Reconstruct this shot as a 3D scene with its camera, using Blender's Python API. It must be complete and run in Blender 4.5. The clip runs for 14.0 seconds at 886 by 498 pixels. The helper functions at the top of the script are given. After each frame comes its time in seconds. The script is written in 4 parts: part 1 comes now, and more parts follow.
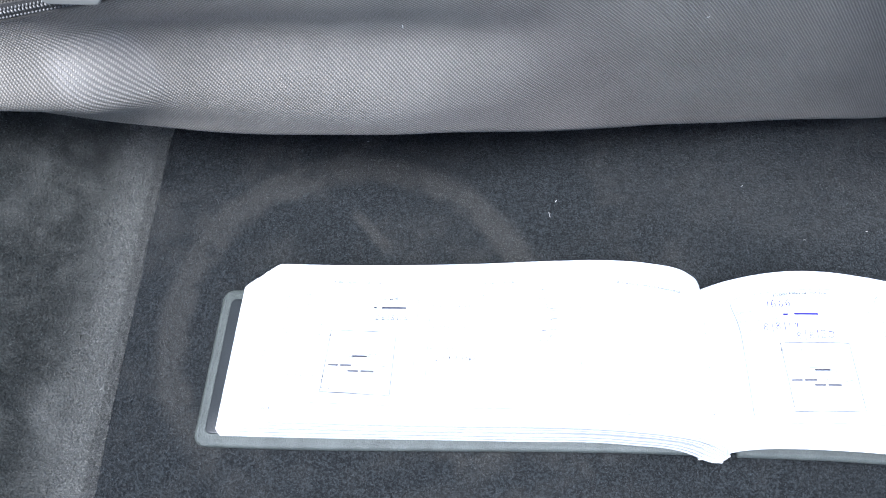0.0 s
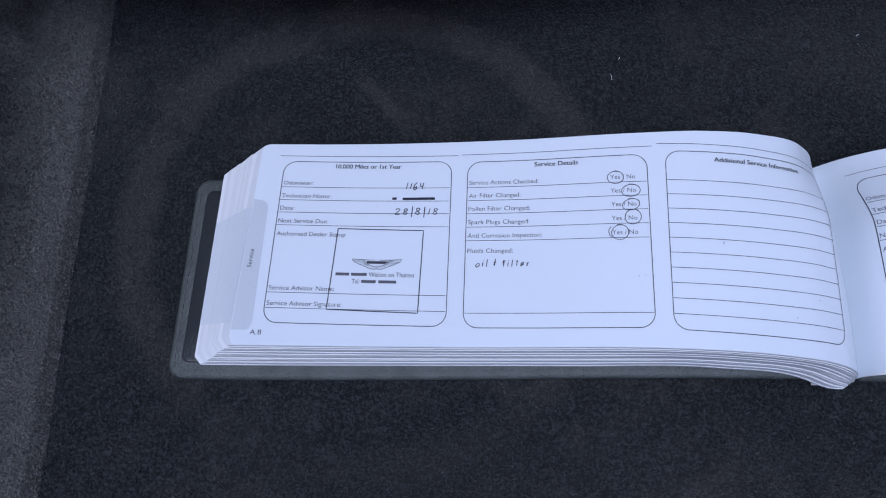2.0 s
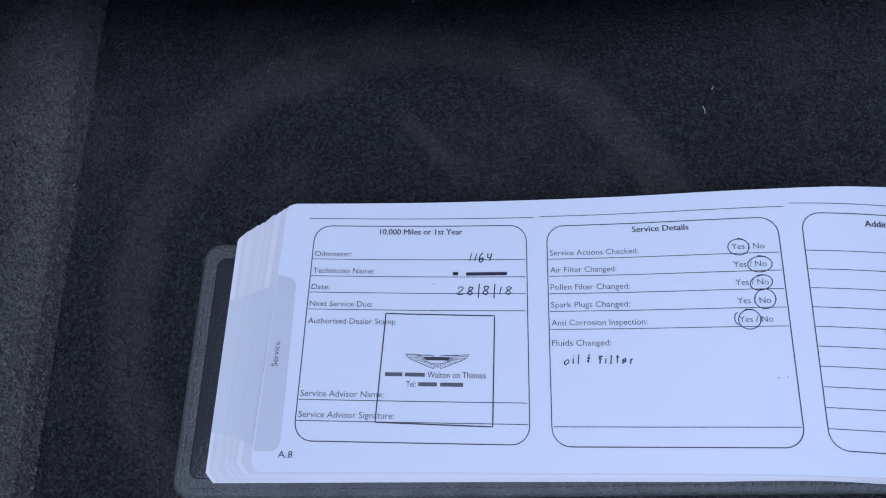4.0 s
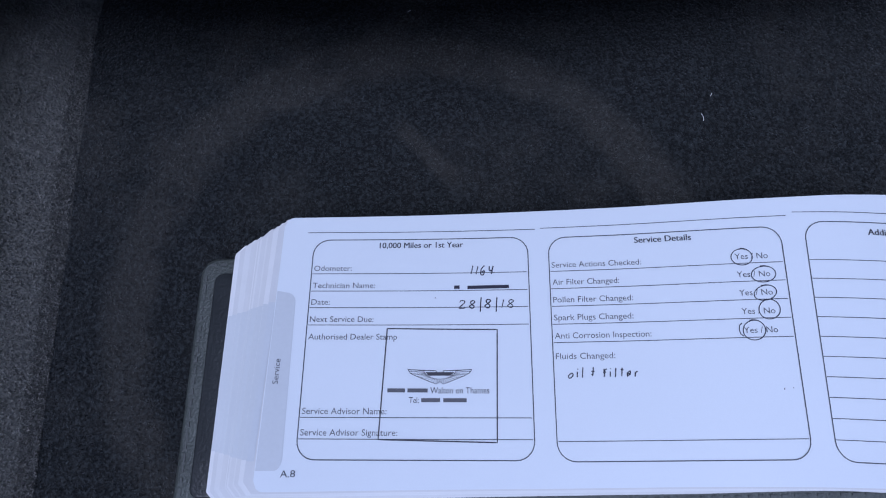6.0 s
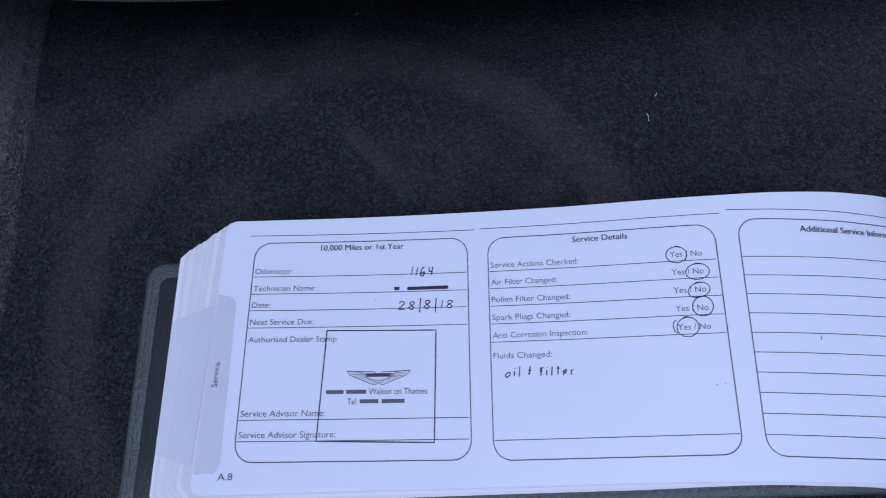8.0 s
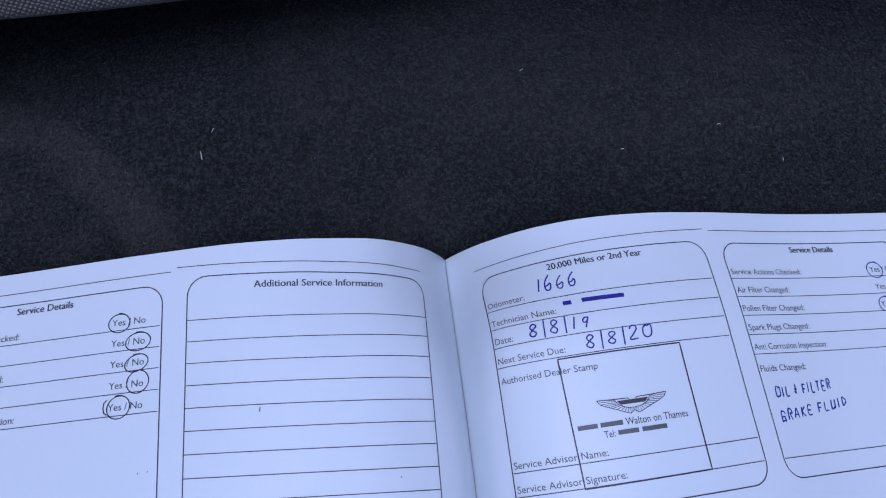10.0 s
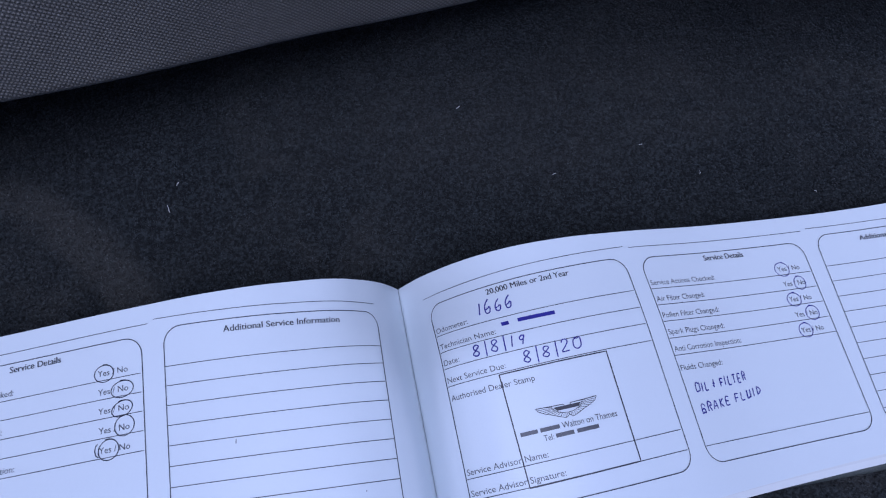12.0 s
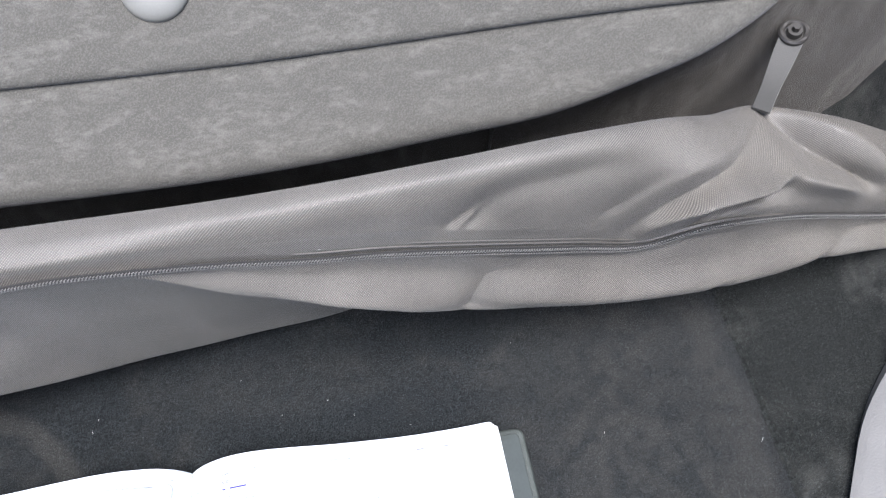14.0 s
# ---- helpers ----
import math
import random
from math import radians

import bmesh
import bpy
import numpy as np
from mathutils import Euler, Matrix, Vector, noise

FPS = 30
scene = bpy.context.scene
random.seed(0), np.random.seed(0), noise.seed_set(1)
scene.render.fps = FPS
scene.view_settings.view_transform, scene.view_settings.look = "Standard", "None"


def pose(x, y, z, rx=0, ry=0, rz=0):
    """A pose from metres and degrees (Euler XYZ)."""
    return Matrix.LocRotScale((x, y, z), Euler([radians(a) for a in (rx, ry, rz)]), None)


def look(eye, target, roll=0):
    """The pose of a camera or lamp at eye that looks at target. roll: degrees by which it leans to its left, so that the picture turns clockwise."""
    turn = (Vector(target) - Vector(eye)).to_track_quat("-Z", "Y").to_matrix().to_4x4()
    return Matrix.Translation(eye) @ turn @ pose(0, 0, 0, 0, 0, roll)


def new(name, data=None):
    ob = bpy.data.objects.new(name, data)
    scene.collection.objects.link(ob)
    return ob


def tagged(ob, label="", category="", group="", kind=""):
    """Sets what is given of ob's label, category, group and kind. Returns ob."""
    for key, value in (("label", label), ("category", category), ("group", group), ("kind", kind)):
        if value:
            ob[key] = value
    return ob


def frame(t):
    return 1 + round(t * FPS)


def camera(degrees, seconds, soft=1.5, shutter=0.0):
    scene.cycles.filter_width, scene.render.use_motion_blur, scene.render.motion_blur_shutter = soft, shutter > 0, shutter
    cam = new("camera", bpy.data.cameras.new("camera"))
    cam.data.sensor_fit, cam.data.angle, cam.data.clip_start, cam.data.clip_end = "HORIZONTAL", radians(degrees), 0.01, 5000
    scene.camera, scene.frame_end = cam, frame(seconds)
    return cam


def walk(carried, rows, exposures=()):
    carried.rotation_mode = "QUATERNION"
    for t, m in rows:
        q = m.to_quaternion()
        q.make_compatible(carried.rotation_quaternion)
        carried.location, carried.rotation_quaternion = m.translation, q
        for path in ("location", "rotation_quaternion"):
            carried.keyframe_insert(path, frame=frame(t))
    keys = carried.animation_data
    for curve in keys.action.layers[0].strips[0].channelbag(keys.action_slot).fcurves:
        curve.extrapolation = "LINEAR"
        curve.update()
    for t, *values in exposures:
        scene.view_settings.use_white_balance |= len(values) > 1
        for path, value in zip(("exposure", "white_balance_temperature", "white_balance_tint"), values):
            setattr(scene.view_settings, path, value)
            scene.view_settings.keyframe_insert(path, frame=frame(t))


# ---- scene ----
cam = camera(61.6, 14.0, soft=1.1, shutter=0.1)
PATH = [
    (0, (-0.12754, -0.05797, 0.37044), (-0.1580, 0.7783, -1.4461), -0.26),
    (0.5, (-0.13188, -0.04705, 0.35015), (-0.1600, 0.6824, -1.5119), -0.77),
    (1, (-0.13964, -0.04187, 0.33096), (-0.1681, 0.6057, -1.5611), -1.23),
    (1.5, (-0.14147, -0.03845, 0.30910), (-0.1587, 0.5573, -1.6000), -0.64),
    (2, (-0.14520, -0.03048, 0.28965), (-0.1571, 0.5418, -1.6267), -0.39),
    (2.5, (-0.14829, -0.01717, 0.26946), (-0.1544, 0.5562, -1.6466), -0.02),
    (3, (-0.15999, -0.00834, 0.25788), (-0.1679, 0.5623, -1.6590), -0.35),
    (3.5, (-0.16443, 0.00242, 0.24318), (-0.1699, 0.5766, -1.6726), -0.23),
    (4, (-0.16889, 0.01044, 0.24271), (-0.1685, 0.5829, -1.6736), 0.12),
    (6.5, (-0.17135, 0.01443, 0.24145), (-0.1440, 0.5920, -1.6731), 1.77),
    (7, (-0.17072, 0.01450, 0.24153), (-0.1364, 0.5921, -1.6730), 2.26),
    (7.5, (-0.16924, 0.01409, 0.24149), (-0.1324, 0.5931, -1.6725), 2.29),
    (8, (-0.15634, 0.01358, 0.24289), (-0.1101, 0.5940, -1.6705), 2.97),
    (8.5, (-0.10341, 0.01916, 0.24194), (-0.0305, 0.5830, -1.6756), 5.30),
    (9, (-0.05716, 0.02235, 0.23546), (0.0184, 0.6039, -1.6766), 4.47),
    (9.2, (-0.04263, 0.02498, 0.23367), (0.0439, 0.6088, -1.6773), 4.87),
    (11.3, (-0.00738, 0.02546, 0.22341), (0.1757, 0.6053, -1.6819), 7.82),
    (11.5, (-0.00781, 0.02546, 0.22406), (0.1777, 0.6013, -1.6822), 7.75),
    (12, (-0.00658, 0.02528, 0.25286), (0.1841, 0.6097, -1.6503), 7.39),
    (12.5, (-0.00826, 0.01533, 0.33421), (0.1844, 0.5908, -1.5715), 7.41),
    (13, (0.01051, -0.01660, 0.43242), (0.2101, 0.6143, -1.4549), 6.26),
    (13.5, (0.05736, -0.04167, 0.50852), (0.3014, 0.7372, -1.3174), 6.22),
    (13.8, (0.09636, -0.07023, 0.53854), (0.3556, 0.8539, -1.2161), 4.90),
    (14, (0.13335, -0.07441, 0.55722), (0.3794, 0.9243, -1.1580), 3.82),
]
EXPOSURES = [(0, 2.05, 5500, 12), (0.3, 1.28, 5050, 15), (0.6, 0.74, 4960, 18), (0.9, 0.46, 4860, 21), (1.2, 0.24, 4900, 23), (1.5, 0.12, 4980, 22.5),
             (2.0, -0.02, 5030, 22), (3.0, -0.06, 4990, 22.5), (4.0, -0.10, 4910, 23), (7.5, -0.10, 4910, 23), (8.5, -0.20, 4820, 26), (11.5, -0.21, 4820, 26),
             (12.3, -0.12, 4840, 26), (12.8, -0.06, 4920, 26), (13.0, 0.0, 5010, 24), (13.5, 0.38, 5170, 26), (13.8, 1.05, 5600, 14), (14.0, 1.8, 5980, 14)]
walk(cam, [(t, look(eye, target, roll)) for t, eye, target, roll in PATH], EXPOSURES)


# ---- light ----
world = bpy.data.worlds.new("sky")
scene.world = world
world.use_nodes = True
wn, wl = world.node_tree.nodes, world.node_tree.links
sky = wn.new("ShaderNodeTexSky")
sky.sky_type, sky.sun_disc = "NISHITA", False
sky.sun_elevation, sky.sun_rotation = radians(70), radians(198)
sky.air_density, sky.dust_density = 1.0, 3.0
wn["Background"].inputs["Strength"].default_value = 0.07
wl.new(sky.outputs[0], wn["Background"].inputs["Color"])
sun_data = bpy.data.lights.new("sun", "SUN")
sun_data.energy, sun_data.angle, sun_data.color = 2.3, radians(36), (1.0, 0.97, 0.93)
sun = new("sun", sun_data)
sun.matrix_world = look((-0.16, -0.50, 2.0), (0.0, 0.0, 0.0))


# ---- materials ----
def material(name, colour, rough=0.6, metal=0.0, vary=0.15, scale=40.0, fine=900.0, bump=0.0, bump_scale=900.0,
             sheen=0.0, spec=0.5, coords="Object"):
    """A surface with a coarse and a fine variation of its colour and a fine relief."""
    m = bpy.data.materials.new(name)
    m.use_nodes = True
    n, l = m.node_tree.nodes, m.node_tree.links
    b = n["Principled BSDF"]
    b.inputs["Roughness"].default_value, b.inputs["Metallic"].default_value = rough, metal
    b.inputs["Specular IOR Level"].default_value = spec
    b.inputs["Sheen Weight"].default_value = sheen
    b.inputs["Sheen Roughness"].default_value = 0.4
    tc = n.new("ShaderNodeTexCoord")
    n1, n2 = n.new("ShaderNodeTexNoise"), n.new("ShaderNodeTexNoise")
    n1.inputs["Scale"].default_value, n1.inputs["Detail"].default_value = scale, 4
    n2.inputs["Scale"].default_value, n2.inputs["Detail"].default_value = fine, 2
    for q in (n1, n2):
        l.new(tc.outputs[coords], q.inputs["Vector"])
    add = n.new("ShaderNodeMath")
    add.operation = "ADD"
    l.new(n1.outputs["Fac"], add.inputs[0])
    l.new(n2.outputs["Fac"], add.inputs[1])
    rng = n.new("ShaderNodeMapRange")
    rng.inputs["From Min"].default_value, rng.inputs["From Max"].default_value = 0.6, 1.4
    rng.inputs["To Min"].default_value, rng.inputs["To Max"].default_value = 1 - vary, 1 + vary
    l.new(add.outputs[0], rng.inputs["Value"])
    mul = n.new("ShaderNodeVectorMath")
    mul.operation = "SCALE"
    mul.inputs[0].default_value = colour
    l.new(rng.outputs[0], mul.inputs["Scale"])
    l.new(mul.outputs[0], b.inputs["Base Color"])
    if bump:
        n3 = n.new("ShaderNodeTexNoise")
        n3.inputs["Scale"].default_value, n3.inputs["Detail"].default_value = bump_scale, 3
        l.new(tc.outputs[coords], n3.inputs["Vector"])
        bp = n.new("ShaderNodeBump")
        bp.inputs["Strength"].default_value, bp.inputs["Distance"].default_value = bump, 0.001
        l.new(n3.outputs["Fac"], bp.inputs["Height"])
        l.new(bp.outputs[0], b.inputs["Normal"])
    return m


def carpet_material(name, dark, light, ring=False, band=False, grain=0.6, pile=False, stretch=(1, 1, 1), brushed_or_lit_tone=None):
    """Short velour pile: speckled fibre tips, brushed patches, light painted by the creases, and on the floor the
    pressed ring of something round.
    """
    m = material(name, (1, 1, 1), 1.0, vary=0.0, bump=1.0, bump_scale=1000, sheen=0.06 if pile else 0.25, spec=0.05 if pile else 0.1)
    n, l = m.node_tree.nodes, m.node_tree.links
    b = n["Principled BSDF"]
    tc = n.new("ShaderNodeTexCoord")
    big, mid, tip = (n.new("ShaderNodeTexNoise") for _ in range(3))
    for q, s, d in ((big, 11, 5), (mid, 60, 4), (tip, 1000, 4)):
        q.inputs["Scale"].default_value, q.inputs["Detail"].default_value = s, d
        q.inputs["Distortion"].default_value = 1.2 if s == 11 else 0.3
        brushed = n.new("ShaderNodeVectorMath")
        brushed.operation = "MULTIPLY"
        brushed.inputs[1].default_value = stretch if s < 1000 else (1, 1, 1)
        l.new(tc.outputs["Object"], brushed.inputs[0])
        l.new(brushed.outputs[0], q.inputs["Vector"])

    def math_node(op, a, c=None, d=None):
        q = n.new("ShaderNodeMath")
        q.operation = op
        for i, v in enumerate((a, c, d)):
            if v is None:
                continue
            if isinstance(v, (int, float)):
                q.inputs[i].default_value = v
            else:
                l.new(v, q.inputs[i])
        return q.outputs[0]

    def ramp(v, lo, hi):
        q = n.new("ShaderNodeMapRange")
        q.interpolation_type = "SMOOTHSTEP"
        q.inputs["From Min"].default_value, q.inputs["From Max"].default_value = lo, hi
        l.new(v, q.inputs["Value"])
        return q.outputs[0]

    nap_and_light = math_node("MULTIPLY", ramp(big.outputs["Fac"], 0.42, 0.68), ramp(mid.outputs["Fac"], 0.3, 0.7))
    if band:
        # light caught by the slope beside the floor crease, painted as a paler band
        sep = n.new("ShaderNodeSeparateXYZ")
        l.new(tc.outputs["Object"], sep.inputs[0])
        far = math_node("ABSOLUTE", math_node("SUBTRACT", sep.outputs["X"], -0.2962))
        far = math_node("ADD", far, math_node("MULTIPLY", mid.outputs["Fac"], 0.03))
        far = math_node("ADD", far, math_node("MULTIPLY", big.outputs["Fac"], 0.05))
        nap_and_light = math_node("MINIMUM", 1.0, math_node("ADD", math_node("MULTIPLY", nap_and_light, 0.6), math_node("SUBTRACT", 1.0, ramp(far, 0.048, 0.075))))
    if ring:
        sep = n.new("ShaderNodeSeparateXYZ")
        l.new(tc.outputs["Object"], sep.inputs[0])
        dx, dy = math_node("SUBTRACT", sep.outputs["X"], -0.178), math_node("SUBTRACT", sep.outputs["Y"], 0.066)
        r = math_node("SQRT", math_node("ADD", math_node("MULTIPLY", dx, dx), math_node("MULTIPLY", dy, dy)))
        r = math_node("ADD", r, math_node("MULTIPLY", mid.outputs["Fac"], 0.012))
        band = math_node("ABSOLUTE", math_node("SUBTRACT", r, 0.102))
        band = math_node("SUBTRACT", 1.0, ramp(band, 0.002, 0.012))
        band = math_node("MULTIPLY", band, ramp(mid.outputs["Fac"], 0.10, 0.62))
        band = math_node("MULTIPLY", band, math_node("MULTIPLY_ADD", ramp(sep.outputs["Y"], -0.02, 0.05), 0.75, 0.25))
        # a short brushed stroke inside the ring
        k = math_node("ABSOLUTE", math_node("ADD", math_node("ADD", math_node("MULTIPLY", dx, 0.75), math_node("MULTIPLY", dy, 0.66)), -0.0405))
        k = math_node("SUBTRACT", 1.0, ramp(k, 0.001, 0.005))
        e = math_node("ABSOLUTE", math_node("ADD", math_node("SUBTRACT", math_node("MULTIPLY", dy, 0.75), math_node("MULTIPLY", dx, 0.66)), -0.04))
        k = math_node("MULTIPLY", k, math_node("SUBTRACT", 1.0, ramp(e, 0.008, 0.02)))
        nap_and_light = math_node("MINIMUM", 1.0, math_node("ADD", math_node("MULTIPLY", nap_and_light, 0.85), math_node("ADD", math_node("MULTIPLY", band, 1.35), math_node("MULTIPLY", k, 0.9))))
        # broad patches where the pile is trodden the other way, with brightness painted in too
        # the third also brightens the floor's colour; the fourth paints a lit ridge
        for px, py, rx, ry, much in ((0.07, 0.150, 0.12, 0.035, 0.45), (0.34, 0.07, 0.15, 0.18, 0.76), (-0.06, -0.055, 0.22, 0.045, 0.55), (0.411, 0.06, 0.016, 0.22, 0.6)):
            ex = math_node("DIVIDE", math_node("SUBTRACT", sep.outputs["X"], px), rx)
            ey = math_node("DIVIDE", math_node("SUBTRACT", sep.outputs["Y"], py), ry)
            d = math_node("SQRT", math_node("ADD", math_node("MULTIPLY", ex, ex), math_node("MULTIPLY", ey, ey)))
            d = math_node("ADD", d, math_node("MULTIPLY_ADD", mid.outputs["Fac"], 0.7, -0.35))
            spot = math_node("MULTIPLY", math_node("SUBTRACT", 1.0, ramp(d, 0.4, 1.1)), ramp(mid.outputs["Fac"], 0.05, 0.75))
            nap_and_light = math_node("MINIMUM", 1.0, math_node("ADD", nap_and_light, math_node("MULTIPLY", spot, much)))
    sp = ramp(tip.outputs["Fac"], 0.42, 0.66)
    if pile:
        # each fibre has its own tone; neighbouring fibres hold together in small clumps
        sp = n.new("ShaderNodeNewGeometry").outputs["Random Per Island"]
        clump = n.new("ShaderNodeTexNoise")
        clump.inputs["Scale"].default_value, clump.inputs["Detail"].default_value = 330, 3
        l.new(tc.outputs["Object"], clump.inputs["Vector"])
        sp = math_node("MULTIPLY", math_node("MULTIPLY_ADD", sp, 0.6, 0.32), math_node("MULTIPLY_ADD", ramp(clump.outputs["Fac"], 0.34, 0.70), 0.92, 0.19))
    mix, worn_or_lit = (n.new("ShaderNodeMix") for _ in range(2))
    for q in (mix, worn_or_lit):
        q.data_type = "RGBA"
    mix.inputs[6].default_value, mix.inputs[7].default_value = (*dark, 1), (*light, 1)
    worn_or_lit.inputs[7].default_value = (*(brushed_or_lit_tone or light), 1)
    l.new(math_node("MULTIPLY", sp, grain), mix.inputs[0])
    l.new(mix.outputs[2], worn_or_lit.inputs[6])
    l.new(math_node("MULTIPLY", nap_and_light, 0.95 - grain), worn_or_lit.inputs[0])
    l.new(worn_or_lit.outputs[2], b.inputs["Base Color"])
    return m


def twill_material(name, colour):
    """Woven synthetic twill with a soft shine; the weave runs along the cloth's own uv, in metres."""
    m = material(name, (1, 1, 1), 0.43, vary=0.0, sheen=0.1, spec=0.68)
    n, l = m.node_tree.nodes, m.node_tree.links
    b = n["Principled BSDF"]
    uv = n.new("ShaderNodeUVMap")
    waves = []
    for turn, pitch in ((42, 1.2), (-46, 1.2)):
        mp = n.new("ShaderNodeMapping")
        mp.inputs["Rotation"].default_value = (0, 0, radians(turn))
        wv = n.new("ShaderNodeTexWave")
        wv.inputs["Scale"].default_value = 2 * math.pi / (20 * pitch / 1000)
        wv.inputs["Distortion"].default_value, wv.inputs["Detail"].default_value = 0.5, 1
        l.new(uv.outputs[0], mp.inputs["Vector"])
        l.new(mp.outputs[0], wv.inputs["Vector"])
        waves.append(wv.outputs["Fac"])
    both = n.new("ShaderNodeMath")
    both.operation = "MULTIPLY"
    weft = n.new("ShaderNodeMath")
    weft.operation = "MULTIPLY_ADD"
    weft.inputs[1].default_value, weft.inputs[2].default_value = 0.7, 0.3
    l.new(waves[1], weft.inputs[0])
    l.new(waves[0], both.inputs[0])
    l.new(weft.outputs[0], both.inputs[1])
    weave = n.new("ShaderNodeMapRange")
    weave.interpolation_type = "SMOOTHSTEP"
    weave.inputs["From Min"].default_value, weave.inputs["From Max"].default_value = 0.04, 0.78
    l.new(both.outputs[0], weave.inputs["Value"])
    nz = n.new("ShaderNodeTexNoise")
    nz.inputs["Scale"].default_value, nz.inputs["Detail"].default_value = 25, 4
    l.new(uv.outputs[0], nz.inputs["Vector"])
    tone = n.new("ShaderNodeMath")
    tone.operation = "MULTIPLY_ADD"
    tone.inputs[1].default_value = 0.8
    l.new(weave.outputs[0], tone.inputs[0])
    low = n.new("ShaderNodeMath")
    low.operation = "MULTIPLY_ADD"
    low.inputs[1].default_value, low.inputs[2].default_value = 0.5, -0.10
    l.new(nz.outputs["Fac"], low.inputs[0])
    l.new(low.outputs[0], tone.inputs[2])
    mix = n.new("ShaderNodeMix")
    mix.data_type = "RGBA"
    mix.inputs[6].default_value = (*[c * 0.45 for c in colour], 1)
    mix.inputs[7].default_value = (*[c * 1.98 for c in colour], 1)
    l.new(tone.outputs[0], mix.inputs[0])
    l.new(mix.outputs[2], b.inputs["Base Color"])
    bp = n.new("ShaderNodeBump")
    bp.inputs["Strength"].default_value, bp.inputs["Distance"].default_value = 0.7, 0.0005
    l.new(weave.outputs[0], bp.inputs["Height"])
    l.new(bp.outputs[0], b.inputs["Normal"])
    return m


WARM = (0.205, 0.200, 0.182)
CARPET = carpet_material("carpet_floor", (0.0085, 0.0095, 0.0102), (0.042, 0.049, 0.051), ring=True, brushed_or_lit_tone=(0.055, 0.053, 0.047))
PILE = carpet_material("carpet_pile", (0.0100, 0.0112, 0.0120), (0.118, 0.141, 0.152), ring=True, pile=True, brushed_or_lit_tone=WARM)
# side tones run paler than the floor; the lit west band is painted in
CARPET_SIDE = carpet_material("carpet_side", (0.012, 0.0130, 0.0122), (0.104, 0.114, 0.107), band=True, grain=0.2, brushed_or_lit_tone=(0.112, 0.113, 0.103))
PILE_SIDE = carpet_material("carpet_side_pile", (0.013, 0.0142, 0.0136), (0.30, 0.335, 0.315), band=True, grain=0.32, pile=True, brushed_or_lit_tone=(0.32, 0.318, 0.290))
SUEDE = carpet_material("suede_grey", (0.086, 0.083, 0.073), (0.165, 0.160, 0.142), grain=0.45, stretch=(2.6, 6.0, 6.0), brushed_or_lit_tone=(0.186, 0.178, 0.158))
SUEDE_WARM = carpet_material("suede_brown_grey", (0.066, 0.060, 0.050), (0.175, 0.161, 0.138), grain=0.30, stretch=(1.5, 1.0, 0.6))
TWILL = twill_material("twill_grey", (0.119, 0.110, 0.094))
TAPE = material("zip_tape", (0.040, 0.039, 0.037), 0.7, fine=1500, bump=0.4, bump_scale=1500)
COIL = material("zip_coil", (0.20, 0.196, 0.185), 0.35)
PAPER = material("paper", (0.625, 0.675, 0.705), 0.42, vary=0.02, scale=30, fine=2500, bump=0.03, bump_scale=2500, spec=0.4)
LEAF = material("paper_edges", (0.605, 0.622, 0.622), 0.7, vary=0.03, scale=200, fine=2500)
leaf_nodes, leaf_links = LEAF.node_tree.nodes, LEAF.node_tree.links
own = leaf_nodes.new("ShaderNodeObjectInfo")
tone = leaf_nodes.new("ShaderNodeMapRange")
tone.inputs["To Min"].default_value, tone.inputs["To Max"].default_value = 0.90, 1.05
leaf_links.new(own.outputs["Random"], tone.inputs["Value"])
each = leaf_nodes.new("ShaderNodeVectorMath")
each.operation = "SCALE"
into = leaf_nodes["Principled BSDF"].inputs["Base Color"]
leaf_links.new(into.links[0].from_socket, each.inputs[0])
leaf_links.new(tone.outputs[0], each.inputs["Scale"])
leaf_links.new(each.outputs[0], into)
GLUE = material("cream_glued_paper", (0.60, 0.59, 0.56), 0.7, vary=0.08, scale=200, fine=2000)
TAB = material("grey_tab_print", (0.495, 0.53, 0.55), 0.5, vary=0.03)
INK = material("printed_ink", (0.042, 0.045, 0.056), 0.5, vary=0.2)
FINE_INK = material("fine_printed_ink", (0.088, 0.091, 0.104), 0.5, vary=0.25)
STAMP = material("stamp_ink", (0.03, 0.03, 0.04), 0.5, vary=0.35, scale=300)
PEN = material("black_biro", (0.02, 0.02, 0.035), 0.4, vary=0.3, scale=400)
BLUE = material("blue_biro", (0.025, 0.02, 0.22), 0.4, vary=0.3, scale=400)
LEATHER = material("dark_leather", (0.060, 0.069, 0.062), 0.5, vary=0.35, scale=120, fine=1600, bump=0.6, bump_scale=1400)
POCKET = material("pocket_lining", (0.020, 0.023, 0.024), 0.35, vary=0.2, scale=80, fine=900, bump=0.2, bump_scale=900)
THREAD = material("thread", (0.060, 0.066, 0.063), 0.7, vary=0.3)
FROST = material("frosted_vinyl", (0.062, 0.071, 0.067), 0.34, vary=0.12, scale=60, fine=600, bump=0.1, bump_scale=300)
TRIM = material("pale_trim", (0.155, 0.153, 0.145), 0.55, vary=0.08, scale=60, fine=800, bump=0.3, bump_scale=700)
WEB = material("webbing", (0.044, 0.043, 0.038), 0.6, vary=0.2, fine=1500, bump=0.3, bump_scale=1200)
METAL = material("dark_metal", (0.045, 0.042, 0.038), 0.42, metal=0.3, vary=0.2)
CLIP = material("grey_clip_plastic", (0.200, 0.200, 0.182), 0.45, vary=0.06)
LINT = material("white_lint", (0.7, 0.7, 0.68), 0.9)


